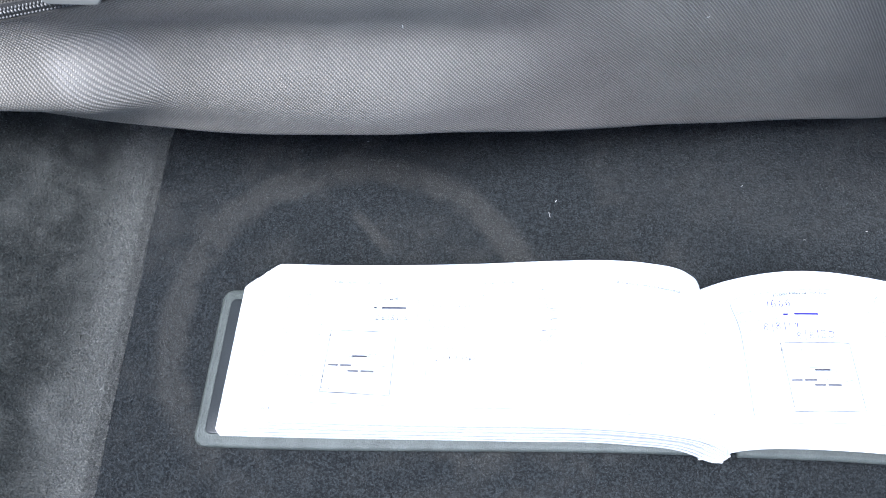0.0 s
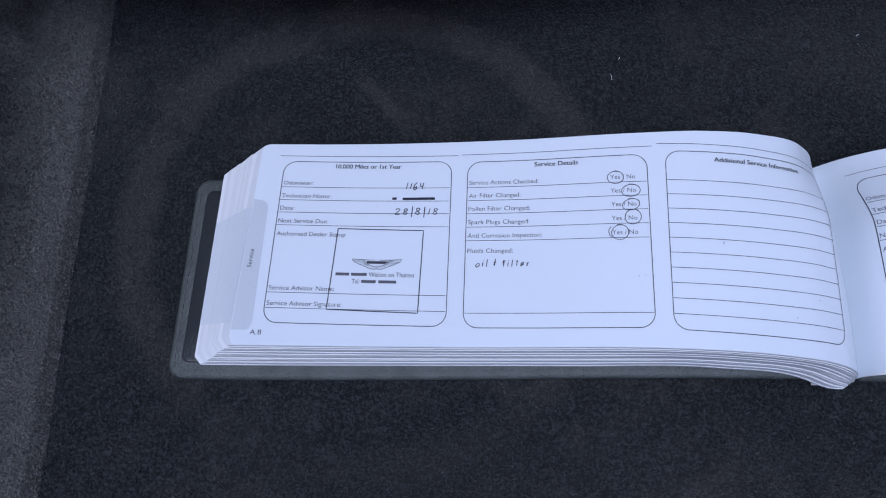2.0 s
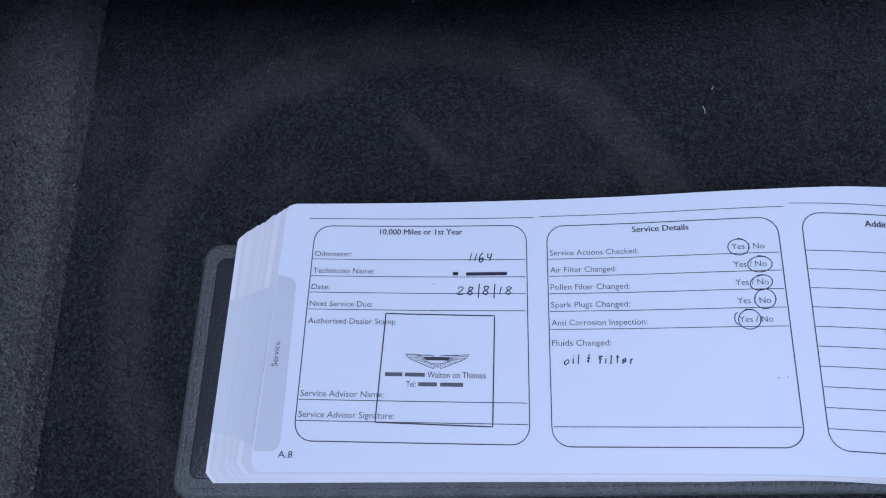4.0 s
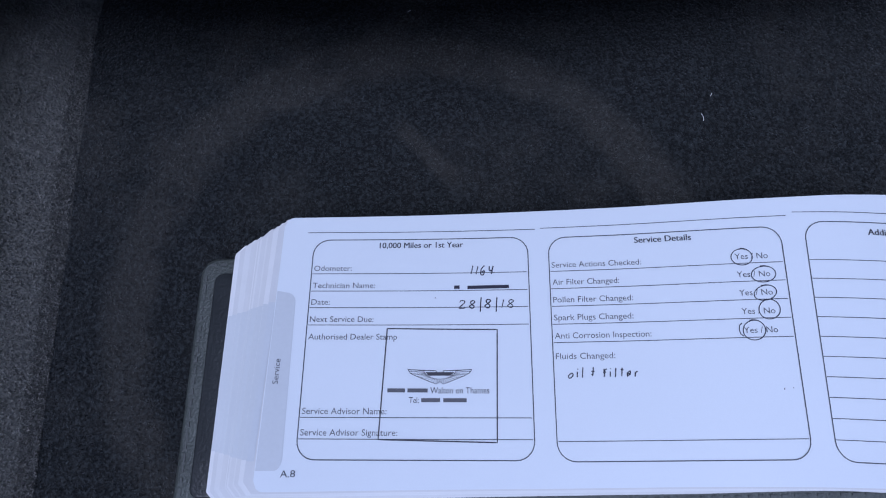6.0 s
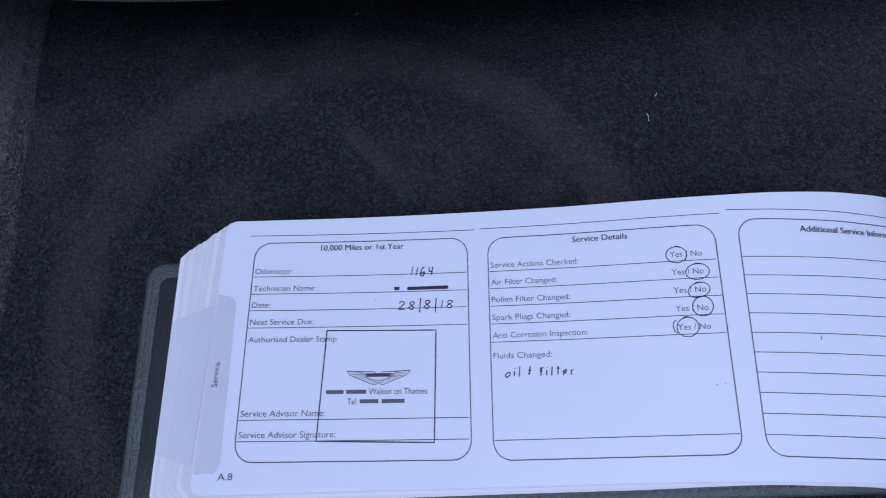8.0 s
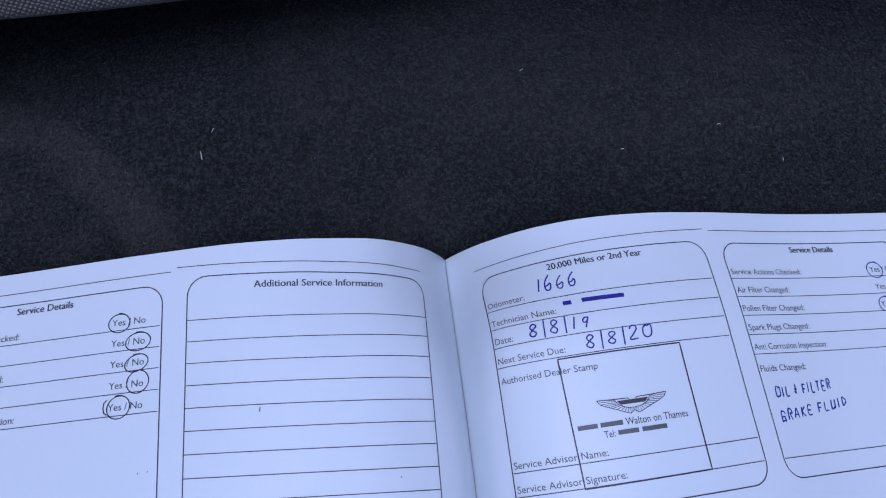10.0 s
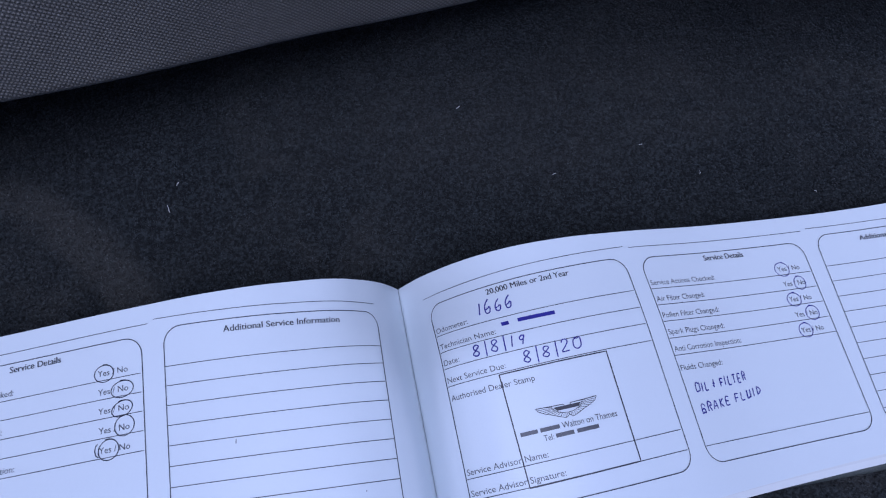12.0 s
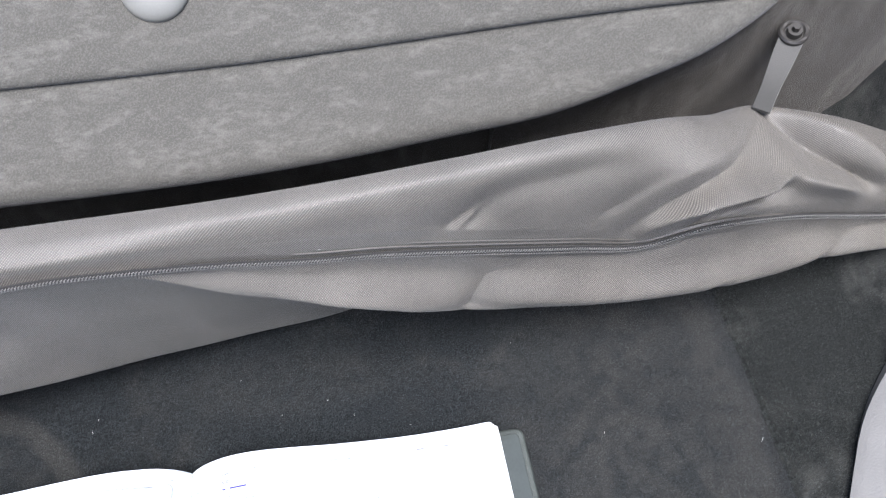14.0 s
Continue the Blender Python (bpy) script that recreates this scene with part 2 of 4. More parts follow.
# ---- building ----
def finish(name, bm, mat, parent=None, label="", smooth=True):
    me = bpy.data.meshes.new(name)
    bmesh.ops.recalc_face_normals(bm, faces=bm.faces)
    bm.to_mesh(me)
    bm.free()
    me.materials.append(mat)
    if smooth:
        for p in me.polygons:
            p.use_smooth = True
        me.set_sharp_from_angle(angle=radians(40))
    ob = new(name, me)
    if parent:
        ob.parent = parent
    if label:
        tagged(ob, label)
    return ob


def part(name, bm, mat, parent, label="", smooth=True):
    return finish(name, bm, mat, parent, label, smooth)


def spline(xs, ys):
    """A smooth curve through the given values (Catmull-Rom with uneven steps)."""
    xs, ys = np.array(xs, float), np.array(ys, float)
    d = np.gradient(ys, xs)

    def f(x):
        x = np.clip(x, xs[0], xs[-1])
        i = np.clip(np.searchsorted(xs, x) - 1, 0, len(xs) - 2)
        h = xs[i + 1] - xs[i]
        t = (x - xs[i]) / h
        return ((1 + 2 * t) * (1 - t) ** 2 * ys[i] + t * (1 - t) ** 2 * h * d[i]
                + t * t * (3 - 2 * t) * ys[i + 1] + t * t * (t - 1) * h * d[i + 1])
    return f


def smoothstep(a, b, x):
    t = min(1.0, max(0.0, (x - a) / (b - a)))
    return t * t * (3 - 2 * t)


def sheet(nu, nv, place, thick=0.0, uv=True, flat=None):
    """A grid of nu by nv cells whose corners place(u, v) gives, closed to a slab of that thickness behind it if asked.
    flat: the same sheet before it was creased, which sets how its weave runs."""
    bm = bmesh.new()
    rows = [[bm.verts.new(place(i / nu, j / nv)) for j in range(nv + 1)] for i in range(nu + 1)]
    layer = bm.loops.layers.uv.new("cloth") if uv else None
    smooth = [[Vector(flat(i / nu, j / nv)) for j in range(nv + 1)] for i in range(nu + 1)] if flat else [[p.co for p in r] for r in rows]
    across = [[0.0] for _ in rows]
    along = [0.0]
    for i, r in enumerate(smooth):
        for j in range(nv):
            across[i].append(across[i][-1] + (r[j + 1] - r[j]).length)
        if i:
            along.append(along[-1] + (r[nv // 2] - smooth[i - 1][nv // 2]).length)
    for i in range(nu):
        for j in range(nv):
            q = ((i, j), (i + 1, j), (i + 1, j + 1), (i, j + 1))
            f = bm.faces.new([rows[a][c] for a, c in q])
            if uv:
                for lp, (a, c) in zip(f.loops, q):
                    lp[layer].uv = (along[a], across[a][c])
    if thick:
        bm.normal_update()
        bmesh.ops.solidify(bm, geom=list(bm.faces), thickness=thick)
    return bm


def slab(x0, x1, y0, y1, z0, z1, r=0.004, soft=0.001, corners=(1, 1, 1, 1), steps=6):
    """A flat board with rounded corners and softened rims. corners: which are round, from low x low y round to low x high y."""
    bm = bmesh.new()

    def ring(inset, z):
        pts = []
        for (cx, cy, a0), on in zip(((x0, y0, 180), (x1, y0, 270), (x1, y1, 0), (x0, y1, 90)), corners):
            rr = max(r if on else 0.0006, inset + 0.0002)
            ox, oy = (cx + rr if cx == x0 else cx - rr), (cy + rr if cy == y0 else cy - rr)
            for k in range(steps + 1):
                a = radians(a0 + 90 * k / steps)
                pts.append((ox + (rr - inset) * math.cos(a), oy + (rr - inset) * math.sin(a), z))
        return [bm.verts.new(p) for p in pts]

    rings = [ring(soft, z0), ring(0, z0 + soft), ring(0, z1 - soft), ring(soft * 0.35, z1 - soft * 0.35), ring(soft, z1)]
    for a, c in zip(rings, rings[1:]):
        for i in range(len(a)):
            k = (i + 1) % len(a)
            bm.faces.new((a[i], a[k], c[k], c[i]))
    bm.faces.new(rings[0][::-1])
    bm.faces.new(rings[-1])
    return bm


def tube(points, radius, sides=6, bm=None):
    bm = bm or bmesh.new()
    pts = [Vector(p) for p in points]
    rings = []
    for i, p in enumerate(pts):
        d = (pts[min(i + 1, len(pts) - 1)] - pts[max(i - 1, 0)]).normalized()
        s = d.cross(Vector((0.13, 0.27, 0.95))).normalized()
        t = d.cross(s)
        rings.append([bm.verts.new(p + radius * (math.cos(a) * s + math.sin(a) * t))
                      for a in (2 * math.pi * k / sides for k in range(sides))])
    for a, c in zip(rings, rings[1:]):
        for k in range(sides):
            bm.faces.new((a[k], a[(k + 1) % sides], c[(k + 1) % sides], c[k]))
    bm.faces.new(rings[0])
    bm.faces.new(rings[-1][::-1])
    return bm


def box(bm, m, sx, sy, sz):
    bmesh.ops.create_cube(bm, size=1, matrix=m @ Matrix.Diagonal((sx, sy, sz, 1)))


# ---- the boot: floor, linings, bulkhead ----
LEFT, RIGHT, FRONT, BACK = -0.2962, 0.432, -0.42, 0.33


def floor_place(u, v):
    x, y = LEFT - 0.004 + u * (RIGHT - LEFT + 0.008), FRONT + v * (BACK - FRONT)
    z = 0.0006 * noise.noise((x * 18, y * 18, 0.3)) - 0.0006
    z -= 0.0018 * (smoothstep(LEFT + 0.012, LEFT - 0.004, x) )
    return (x, y, z)


floor = tagged(finish("floor", sheet(120, 110, floor_place, 0.004), CARPET),
       "black velour carpet floor of a car boot, faintly ring-marked", "floor", kind="structure")


def tufts(name, places, tall, mat, parent, seed):
    """Short fibre tips standing on the given places (an n by 3 array), each one sliver leaning its own way."""
    r = np.random.default_rng(seed)
    n = len(places)
    turn = r.uniform(0, 2 * np.pi, n)
    half = np.stack((np.cos(turn), np.sin(turn), np.zeros(n)), 1) * r.uniform(0.00014, 0.00028, n)[:, None]
    lean = r.normal(0, 0.00045, (n, 3)) + np.array((0.0001, -0.0003, 0))
    lean[:, 2] = tall * r.uniform(0.6, 1.15, n)
    co = np.empty((n, 3, 3), np.float32)
    co[:, 0], co[:, 1], co[:, 2] = places - half, places + half, places + lean
    me = bpy.data.meshes.new(name)
    me.vertices.add(n * 3)
    me.vertices.foreach_set("co", co.ravel())
    me.loops.add(n * 3)
    me.loops.foreach_set("vertex_index", np.arange(n * 3, dtype=np.int32))
    me.polygons.add(n)
    me.polygons.foreach_set("loop_start", np.arange(0, n * 3, 3, dtype=np.int32))
    me.update()
    me.materials.append(mat)
    ob = new(name, me)
    ob.parent = parent
    return tagged(ob, "short dark carpet pile", kind="stuff")


r = np.random.default_rng(11)
N = 430000
spots = np.stack((r.uniform(LEFT - 0.003, RIGHT + 0.007, N), r.uniform(-0.085, 0.215, N), np.full(N, -0.0006)), 1)
spots[:, 2] -= 0.0018 * (np.clip((LEFT + 0.012 - spots[:, 0]) / 0.016, 0, 1) ** 2)
tufts("pile", spots, 0.0013, PILE, floor, 5)


LINING_X = (0.0, 0.005, 0.020, 0.050, 0.090, 0.130, 0.160, 0.20)
EAST_Z = (-0.0010, 0.0001, 0.0060, 0.024, 0.050, 0.10, 0.20, 0.42)
LINING_Z = (-0.0022, 0.0022, 0.010, 0.026, 0.050, 0.10, 0.20, 0.42)


def lining_profile(k, side):
    """Across a side lining: a rounded foot, a soft slope, then a steep wall."""
    return float(np.interp(k * 7, range(8), LINING_X)), float(np.interp(k * 7, range(8), LINING_Z if side < 0 else EAST_Z))


def crease_bow(y):
    """The west crease bows out a little, then bends in under the bag."""
    return -0.0012 * np.exp(-((y - 0.125) / 0.045) ** 2) + 0.0035 * np.clip((y - 0.168) / 0.035, 0, 1) ** 2


def lining(side):
    base = LEFT if side < 0 else RIGHT

    def place(u, v):
        dx, z = lining_profile(v, side)
        y = FRONT + u * (0.62 - FRONT)
        wob = 0.0012 * noise.noise((y * 14, z * 14, side * 3.1))
        return (base + side * (dx + wob) + (float(crease_bow(y)) if side < 0 else 0.0), y, z)
    return sheet(90, 56, place, -0.004 * side)


for side, name, y0, y1, n in ((-1, "wall_west", -0.085, 0.20, 110000), (1, "wall_east", -0.085, 0.26, 130000)):
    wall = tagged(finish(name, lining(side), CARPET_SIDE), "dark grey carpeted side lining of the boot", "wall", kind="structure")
    ks, ys = r.uniform(0.015, 0.66, n), r.uniform(y0, y1, n)
    dxs, zs = np.interp(ks * 7, range(8), LINING_X), np.interp(ks * 7, range(8), LINING_Z if side < 0 else EAST_Z)
    base = LEFT if side < 0 else RIGHT
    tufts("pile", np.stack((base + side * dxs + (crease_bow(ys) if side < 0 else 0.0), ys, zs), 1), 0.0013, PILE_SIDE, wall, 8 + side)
tagged(finish("wall_north", sheet(8, 8, lambda u, v: (-0.42 + u * 1.0, 0.325, -0.004 + v * 0.2), 0.01), SUEDE_WARM),
       "dark suede bulkhead behind the grey fabric bag", "wall", kind="structure")
tagged(finish("wall_south", sheet(8, 8, lambda u, v: (-0.42 + u * 1.0, FRONT - 0.006, -0.004 + v * 0.09), 0.01), CARPET_SIDE),
       "dark carpeted sill wall of the boot", "wall", kind="structure")



def corner_place(u, v):
    x = 0.265 + u * 0.37
    top = 0.205 + 0.195 * smoothstep(0.435, 0.478, x)
    return (x, 0.312 - 0.028 * smoothstep(0.0, 0.65, u), -0.004 + v * top)


tagged(finish("wall_corner", sheet(40, 16, corner_place, 0.01), SUEDE_WARM),
       "brown-grey suede corner panel beside the shelf", "wall", kind="structure")

# the padded suede shelf panels
edge_s = spline((-0.50, -0.10, 0.06, 0.13, 0.20, 0.287, 0.346, 0.403, 0.454, 0.50),
                (-0.002, 0.0006, 0.0006, 0.0037, 0.0094, 0.018, 0.032, 0.049, 0.076, 0.113))
UP = Vector((0, math.cos(radians(34)), math.sin(radians(34))))
OUT = Vector((0, -math.sin(radians(34)), math.cos(radians(34))))


def shelf_place(u, v):
    """The lower panel: a rolled edge that climbs towards the corner, then a slope of 34 degrees."""
    x = -0.50 + u * 0.975
    low = edge_s(x)
    foot = Vector((x, 0.222, 0.173)) + UP * low
    if v < 0.3:
        a = math.pi * (1 - v / 0.3)
        return foot + UP * (0.011 - 0.011 * math.sin(a)) + OUT * (-0.011 + 0.011 * math.cos(a))
    k = (v - 0.3) / 0.7
    return foot + UP * (0.011 + max(0.02, 0.100 - low) * k) + OUT * (0.0015 * noise.noise((x * 9, k * 2.2, 5.0)) - 0.003 * smoothstep(0.55, 0.8, k))


shelf = new("padded_shelf")
tagged(shelf, "grey suede-covered padded shelf panel behind the bag", "shelf", kind="structure")
part("lower_panel", sheet(90, 34, shelf_place), SUEDE, shelf)


def upper_place(u, v):
    x = -0.50 + u * 0.955
    rise = 0.0695 + 0.009 * smoothstep(0.05, 0.38, x)
    foot = Vector((x, 0.222, 0.173)) + UP * rise
    if v < 0.25:
        a = math.pi * (1 - v / 0.25)
        return foot + UP * (0.006 - 0.006 * math.sin(a)) + OUT * (0.002 + 0.0045 * math.cos(a))
    k = (v - 0.25) / 0.75
    return foot + UP * (0.006 + 0.24 * k) + OUT * (0.0065 + 0.003 * noise.noise((x * 6, k * 3, 9.0)) * min(1, k * 6))


part("upper_panel", sheet(90, 34, upper_place), SUEDE, shelf)

# a round push clip in the upper panel
clip = new("trim_clip")
tagged(clip, "pale grey round plastic push clip in the suede panel", "clip")
bm = bmesh.new()
c0 = Vector((0.0385, 0.222, 0.173)) + UP * 0.1195 + OUT * 0.0065
axis = Matrix.Translation(c0) @ OUT.to_track_quat("Z", "Y").to_matrix().to_4x4()
bmesh.ops.create_uvsphere(bm, u_segments=40, v_segments=24, radius=0.0205, matrix=axis @ Matrix.Diagonal((1, 1, 0.42, 1)))
part("head", bm, CLIP, clip)


trim_rim = spline((0.0, 0.008, 0.015, 0.030, 0.050, 0.08, 0.2, 0.4), (-0.06, -0.035, -0.014, 0.029, 0.062, 0.090, 0.13, 0.15))


def side_trim(side):
    """A pale moulded cover on the rear part of a side lining, with a slanting round edge."""
    base = LEFT if side < 0 else RIGHT

    def place(u, v):
        k = 0.20 + 0.66 * v
        dx, z = lining_profile(k, side)
        rim = trim_rim(z) - (0.035 if side < 0 else 0.002 - 0.25 * z)
        y = FRONT + u * (rim - FRONT)
        lift = 0.005 * (1 - smoothstep(0.985, 1.0, u)) + 0.0004
        return (base + side * (dx - lift), y, z + lift * 0.5)
    return sheet(80, 30, place, 0.003)


for side in (-1, 1):
    tagged(finish("side_trim", side_trim(side), TRIM), "pale grey moulded trim cover on the side lining", "trim",
           group="side trims", kind="structure")

# ---- the zipped fabric bag across the back of the boot ----
ZX = (-0.55, -0.40, -0.28, -0.20, -0.11, -0.07, -0.04, 0.01, 0.06, 0.113, 0.15, 0.20, 0.28, 0.335, 0.37, 0.43, 0.52, 0.62)
zip_z = spline(ZX, (0.08, 0.112, 0.146, 0.167, 0.187, 0.193, 0.196, 0.191, 0.182, 0.169, 0.165, 0.155, 0.137, 0.123, 0.138, 0.135, 0.113, 0.09))
zip_y = spline(ZX, (0.160, 0.156, 0.152, 0.152, 0.152, 0.152, 0.152, 0.154, 0.156, 0.158, 0.158, 0.158, 0.158, 0.160, 0.158, 0.160, 0.162, 0.165))
CX = (-0.55, -0.30, -0.06, 0.07, 0.20, 0.28, 0.34, 0.385, 0.428, 0.475, 0.54, 0.62)
crest_z = spline(CX, (0.172, 0.194, 0.211, 0.211, 0.221, 0.225, 0.213, 0.190, 0.171, 0.172, 0.148, 0.12))
crest_y = spline(CX, (0.175, 0.172, 0.169, 0.170, 0.171, 0.175, 0.187, 0.203, 0.221, 0.205, 0.198, 0.20))
LX = (-0.55, -0.30, -0.26, -0.22, -0.15, -0.12, -0.09, -0.05, 0.0, 0.05, 0.10, 0.15, 0.20)
low_y = spline(LX, (0.185, 0.1515, 0.1480, 0.1465, 0.1455, 0.1495, 0.1555, 0.164, 0.173, 0.181, 0.190, 0.205, 0.215))
low_z = spline(LX, (0.06, 0.056, 0.0535, 0.0550, 0.060, 0.055, 0.048, 0.040, 0.034, 0.028, 0.019, 0.006, 0.004))
BX = (0.0, 0.02, 0.06, 0.11, 0.15, 0.20, 0.25, 0.30, 0.35, 0.40, 0.43, 0.50, 0.62)
bulge_y = spline(BX, (0.157, 0.156, 0.152, 0.149, 0.146, 0.145, 0.147, 0.150, 0.151, 0.149, 0.148, 0.15, 0.155))
bulge_z = spline(BX, (0.187, 0.178, 0.155, 0.135, 0.120, 0.095, 0.080, 0.066, 0.058, 0.062, 0.070, 0.085, 0.06))


def through_points(pts, v):
    n = len(pts) - 1
    s = v * n
    i = min(n - 1, int(s))
    t = s - i
    p0, p1, p2, p3 = (Vector(pts[min(n, max(0, i + d))]) for d in (-1, 0, 1, 2))
    return 0.5 * (2 * p1 + (p2 - p0) * t + (2 * p0 - 5 * p1 + 4 * p2 - p3) * t * t + (3 * p1 - p0 - 3 * p2 + p3) * t ** 3)


def ridge(x, v, points, width, sharp=1.4, fade=0.25):
    """1 on the line through the points in the (x, v) plane of a cloth panel, falling off beside it and fading at its ends."""
    best, at, total = 1e9, 0.0, 0.0
    for a, b in zip(points, points[1:]):
        dx, dv = b[0] - a[0], (b[1] - a[1]) * 0.14
        long = math.hypot(dx, dv)
        t = min(1.0, max(0.0, ((x - a[0]) * dx + (v - a[1]) * 0.14 * dv) / long ** 2))
        d = math.hypot(x - a[0] - t * dx, (v - a[1]) * 0.14 - t * dv)
        if d < best:
            best, at = d, total + t * long
        total += long
    if best > 4 * width:
        return 0.0
    k = at / total
    ends = min(1.0, 0.35 + k / fade * 0.65, 0.35 + (1 - k) / fade * 0.65)
    return math.exp(-(best / width) ** sharp) * ends


UPPER_FOLDS = (
    (0.007, ((0.405, 0.47), (0.358, 0.37), (0.325, 0.27), (0.300, 0.16)), 0.0100, 1.5),
    (-0.005, ((0.335, 0.33), (0.312, 0.24), (0.290, 0.16)), 0.0065, 1.5),
    (-0.011, ((0.420, 0.46), (0.376, 0.33), (0.341, 0.20), (0.314, 0.09)), 0.0058, 1.4),
    (0.023, ((0.428, 0.35), (0.392, 0.27), (0.360, 0.20), (0.330, 0.11)), 0.0070, 1.4),
    (-0.012, ((0.426, 0.28), (0.397, 0.17), (0.365, 0.06)), 0.0060, 1.4),
    (0.012, ((0.426, 0.35), (0.452, 0.28), (0.485, 0.20)), 0.0075, 1.6),
    (-0.015, ((0.430, 0.48), (0.452, 0.39), (0.500, 0.25)), 0.0062, 1.4),
    (0.010, ((0.450, 0.52), (0.480, 0.46), (0.520, 0.34)), 0.0100, 1.7),
    (-0.006, ((0.190, 0.17), (0.228, 0.31), (0.275, 0.35), (0.310, 0.36)), 0.0110, 1.8),
    (-0.0035, ((0.192, 0.15), (0.210, 0.26)), 0.0030, 1.4),
    (0.0025, ((0.199, 0.15), (0.213, 0.25)), 0.0030, 1.4),
    (-0.0030, ((0.206, 0.15), (0.216, 0.24)), 0.0030, 1.4),
    (0.0007, ((0.05, 0.21), (0.128, 0.19), (0.196, 0.14), (0.304, 0.09)), 0.0022, 1.4),
)


def upper_bag(u, v, creased=True):
    x = -0.55 + u * 1.17
    zy, zz, cy, cz = zip_y(x), zip_z(x), crest_y(x), crest_z(x)
    h = cz - zz
    y, z = through_points(((zy, zz), (zy + 0.001, zz + 0.40 * h), (zy + 0.25 * (cy - zy), zz + 0.82 * h), (cy, cz),
                           (cy + 0.018, cz - 0.012), (cy + 0.034, cz - 0.05), (cy + 0.040, cz - 0.12)), v)
    w = 0.0
    if creased and x > 0.02 and v < 0.7:
        for high, line, width, sharp in UPPER_FOLDS:
            w += high * ridge(x, v, line, width, sharp)
    w += 0.0015 * noise.noise((x * 16, v * 5, 2.0)) * min(1.0, v * 6)
    w *= min(1.0, v * 22)
    return (x, y - 0.75 * w, z + 0.66 * w)


swell_x = spline((0.04, 0.055, 0.078, 0.093, 0.112, 0.132, 0.147), (-0.264, -0.264, -0.263, -0.270, -0.284, -0.298, -0.304))


def lower_bag(u, v, creased=True):
    x = -0.55 + u * 0.75
    zy, zz, ly, lz = zip_y(x) + 0.001, zip_z(x) - 0.004, low_y(x), low_z(x)
    y, z = zy + (ly - zy) * v, zz + (lz - zz) * v
    # a swollen end with a sharp flank, and a long shallow trough beside it
    puff = smoothstep(0.008, -0.030, x - swell_x(z)) if creased else 0.0
    y -= puff * 0.020 * math.exp(-((v - 0.50) / 0.20) ** 2) * (1 - smoothstep(0.6, 0.92, v))
    trough = 0.0 if not creased else smoothstep(-0.33, -0.27, x) * smoothstep(-0.07, -0.16, x)
    y += 0.011 * trough * math.exp(-((z - 0.116 - 0.05 * (x + 0.2)) / 0.017) ** 2)
    y -= 0.004 * trough * math.exp(-((z - 0.080) / 0.016) ** 2)
    y += 0.004 * math.sin(math.pi * v) * (1 - puff)
    y += 0.0012 * noise.noise((x * 20, v * 3, 7.0))
    if v > 0.96:
        k = (v - 0.96) / 0.04
        y += 0.006 * k
        z += 0.001 * k
    return (x, y, z)


LOWER_FOLDS = (
    (0.006, ((0.240, 0.36), (0.330, 0.40), (0.440, 0.44)), 0.0150, 1.8),
    (-0.008, ((0.230, 0.06), (0.320, 0.08), (0.400, 0.10)), 0.0080, 1.6),
    (-0.006, ((0.392, 0.56), (0.402, 0.44)), 0.0040, 1.3),
    (-0.004, ((0.470, 0.60), (0.485, 0.40), (0.505, 0.20)), 0.0090, 1.7),
    (0.004, ((0.10, 0.45), (0.19, 0.50)), 0.0120, 1.8),
)


def bulge_bag(u, v, creased=True):
    x = 0.0 + u * 0.62
    zy, zz, by, bz = zip_y(x), zip_z(x) - 0.004, bulge_y(x), bulge_z(x)
    h = zz - bz
    grow = smoothstep(0.0, 0.10, x)
    y, z = through_points(((zy, zz), (zy + 0.004 - 0.006 * grow, zz - 0.35 * h), (by - 0.004 * grow, zz - 0.75 * h), (by, bz),
                           (by + 0.014, bz + 0.003 - 0.002 * grow), (by + 0.030, bz - 0.03 + 0.04 * grow)), v)
    w = 0.0
    for high, line, width, sharp in LOWER_FOLDS if creased else ():
        w += high * grow * ridge(x, v, line, width, sharp)
    # the pinch: the cloth sinks towards a crease and starts afresh beyond it
    d = x - float(np.interp(v, (0.085, 0.165, 0.25, 0.40, 0.60), (0.263, 0.237, 0.220, 0.211, 0.206)))
    deep = 0.0118 * smoothstep(0.08, 0.42, v) * (1 - 0.80 * smoothstep(0.46, 0.62, v)) if creased else 0.0
    w -= deep * (math.exp(d / 0.018) if d < 0 else math.exp(-d / 0.024))
    w += 0.0015 * noise.noise((x * 18, v * 4, 3.0))
    w *= min(1.0, v * 8)
    return (x, y - 0.8 * w, z + 0.2 * w)


bag = new("fabric_bag")
tagged(bag, "grey woven nylon zipped bag slung across the boot", "bag")
part("upper_panel", sheet(560, 110, upper_bag, 0.0012, flat=lambda u, v: upper_bag(u, v, False)), TWILL, bag)
part("lower_panel", sheet(300, 60, lower_bag, 0.0012, flat=lambda u, v: lower_bag(u, v, False)), TWILL, bag)
part("hanging_fold", sheet(520, 90, bulge_bag, 0.0012, flat=lambda u, v: bulge_bag(u, v, False)), TWILL, bag, "slack fold of grey nylon with a pinched crease")


zip_wide = spline((-0.55, -0.20, -0.12, 0.05, 0.15, 0.22, 0.30, 0.345, 0.42, 0.62), (1.0, 1.0, 0.80, 0.75, 0.90, 1.15, 1.15, 0.9, 0.9, 1.0))


def tape(u, v):
    x = -0.55 + u * 1.17
    return (x, zip_y(x) - 0.0018 - 0.0005 * math.sin(v * math.pi), zip_z(x) + (-0.0036 + 0.0066 * v) * zip_wide(x))


zipper = part("zip_tape", sheet(300, 4, tape, 0.0008), TAPE, bag, "dark ribbed zip tape")
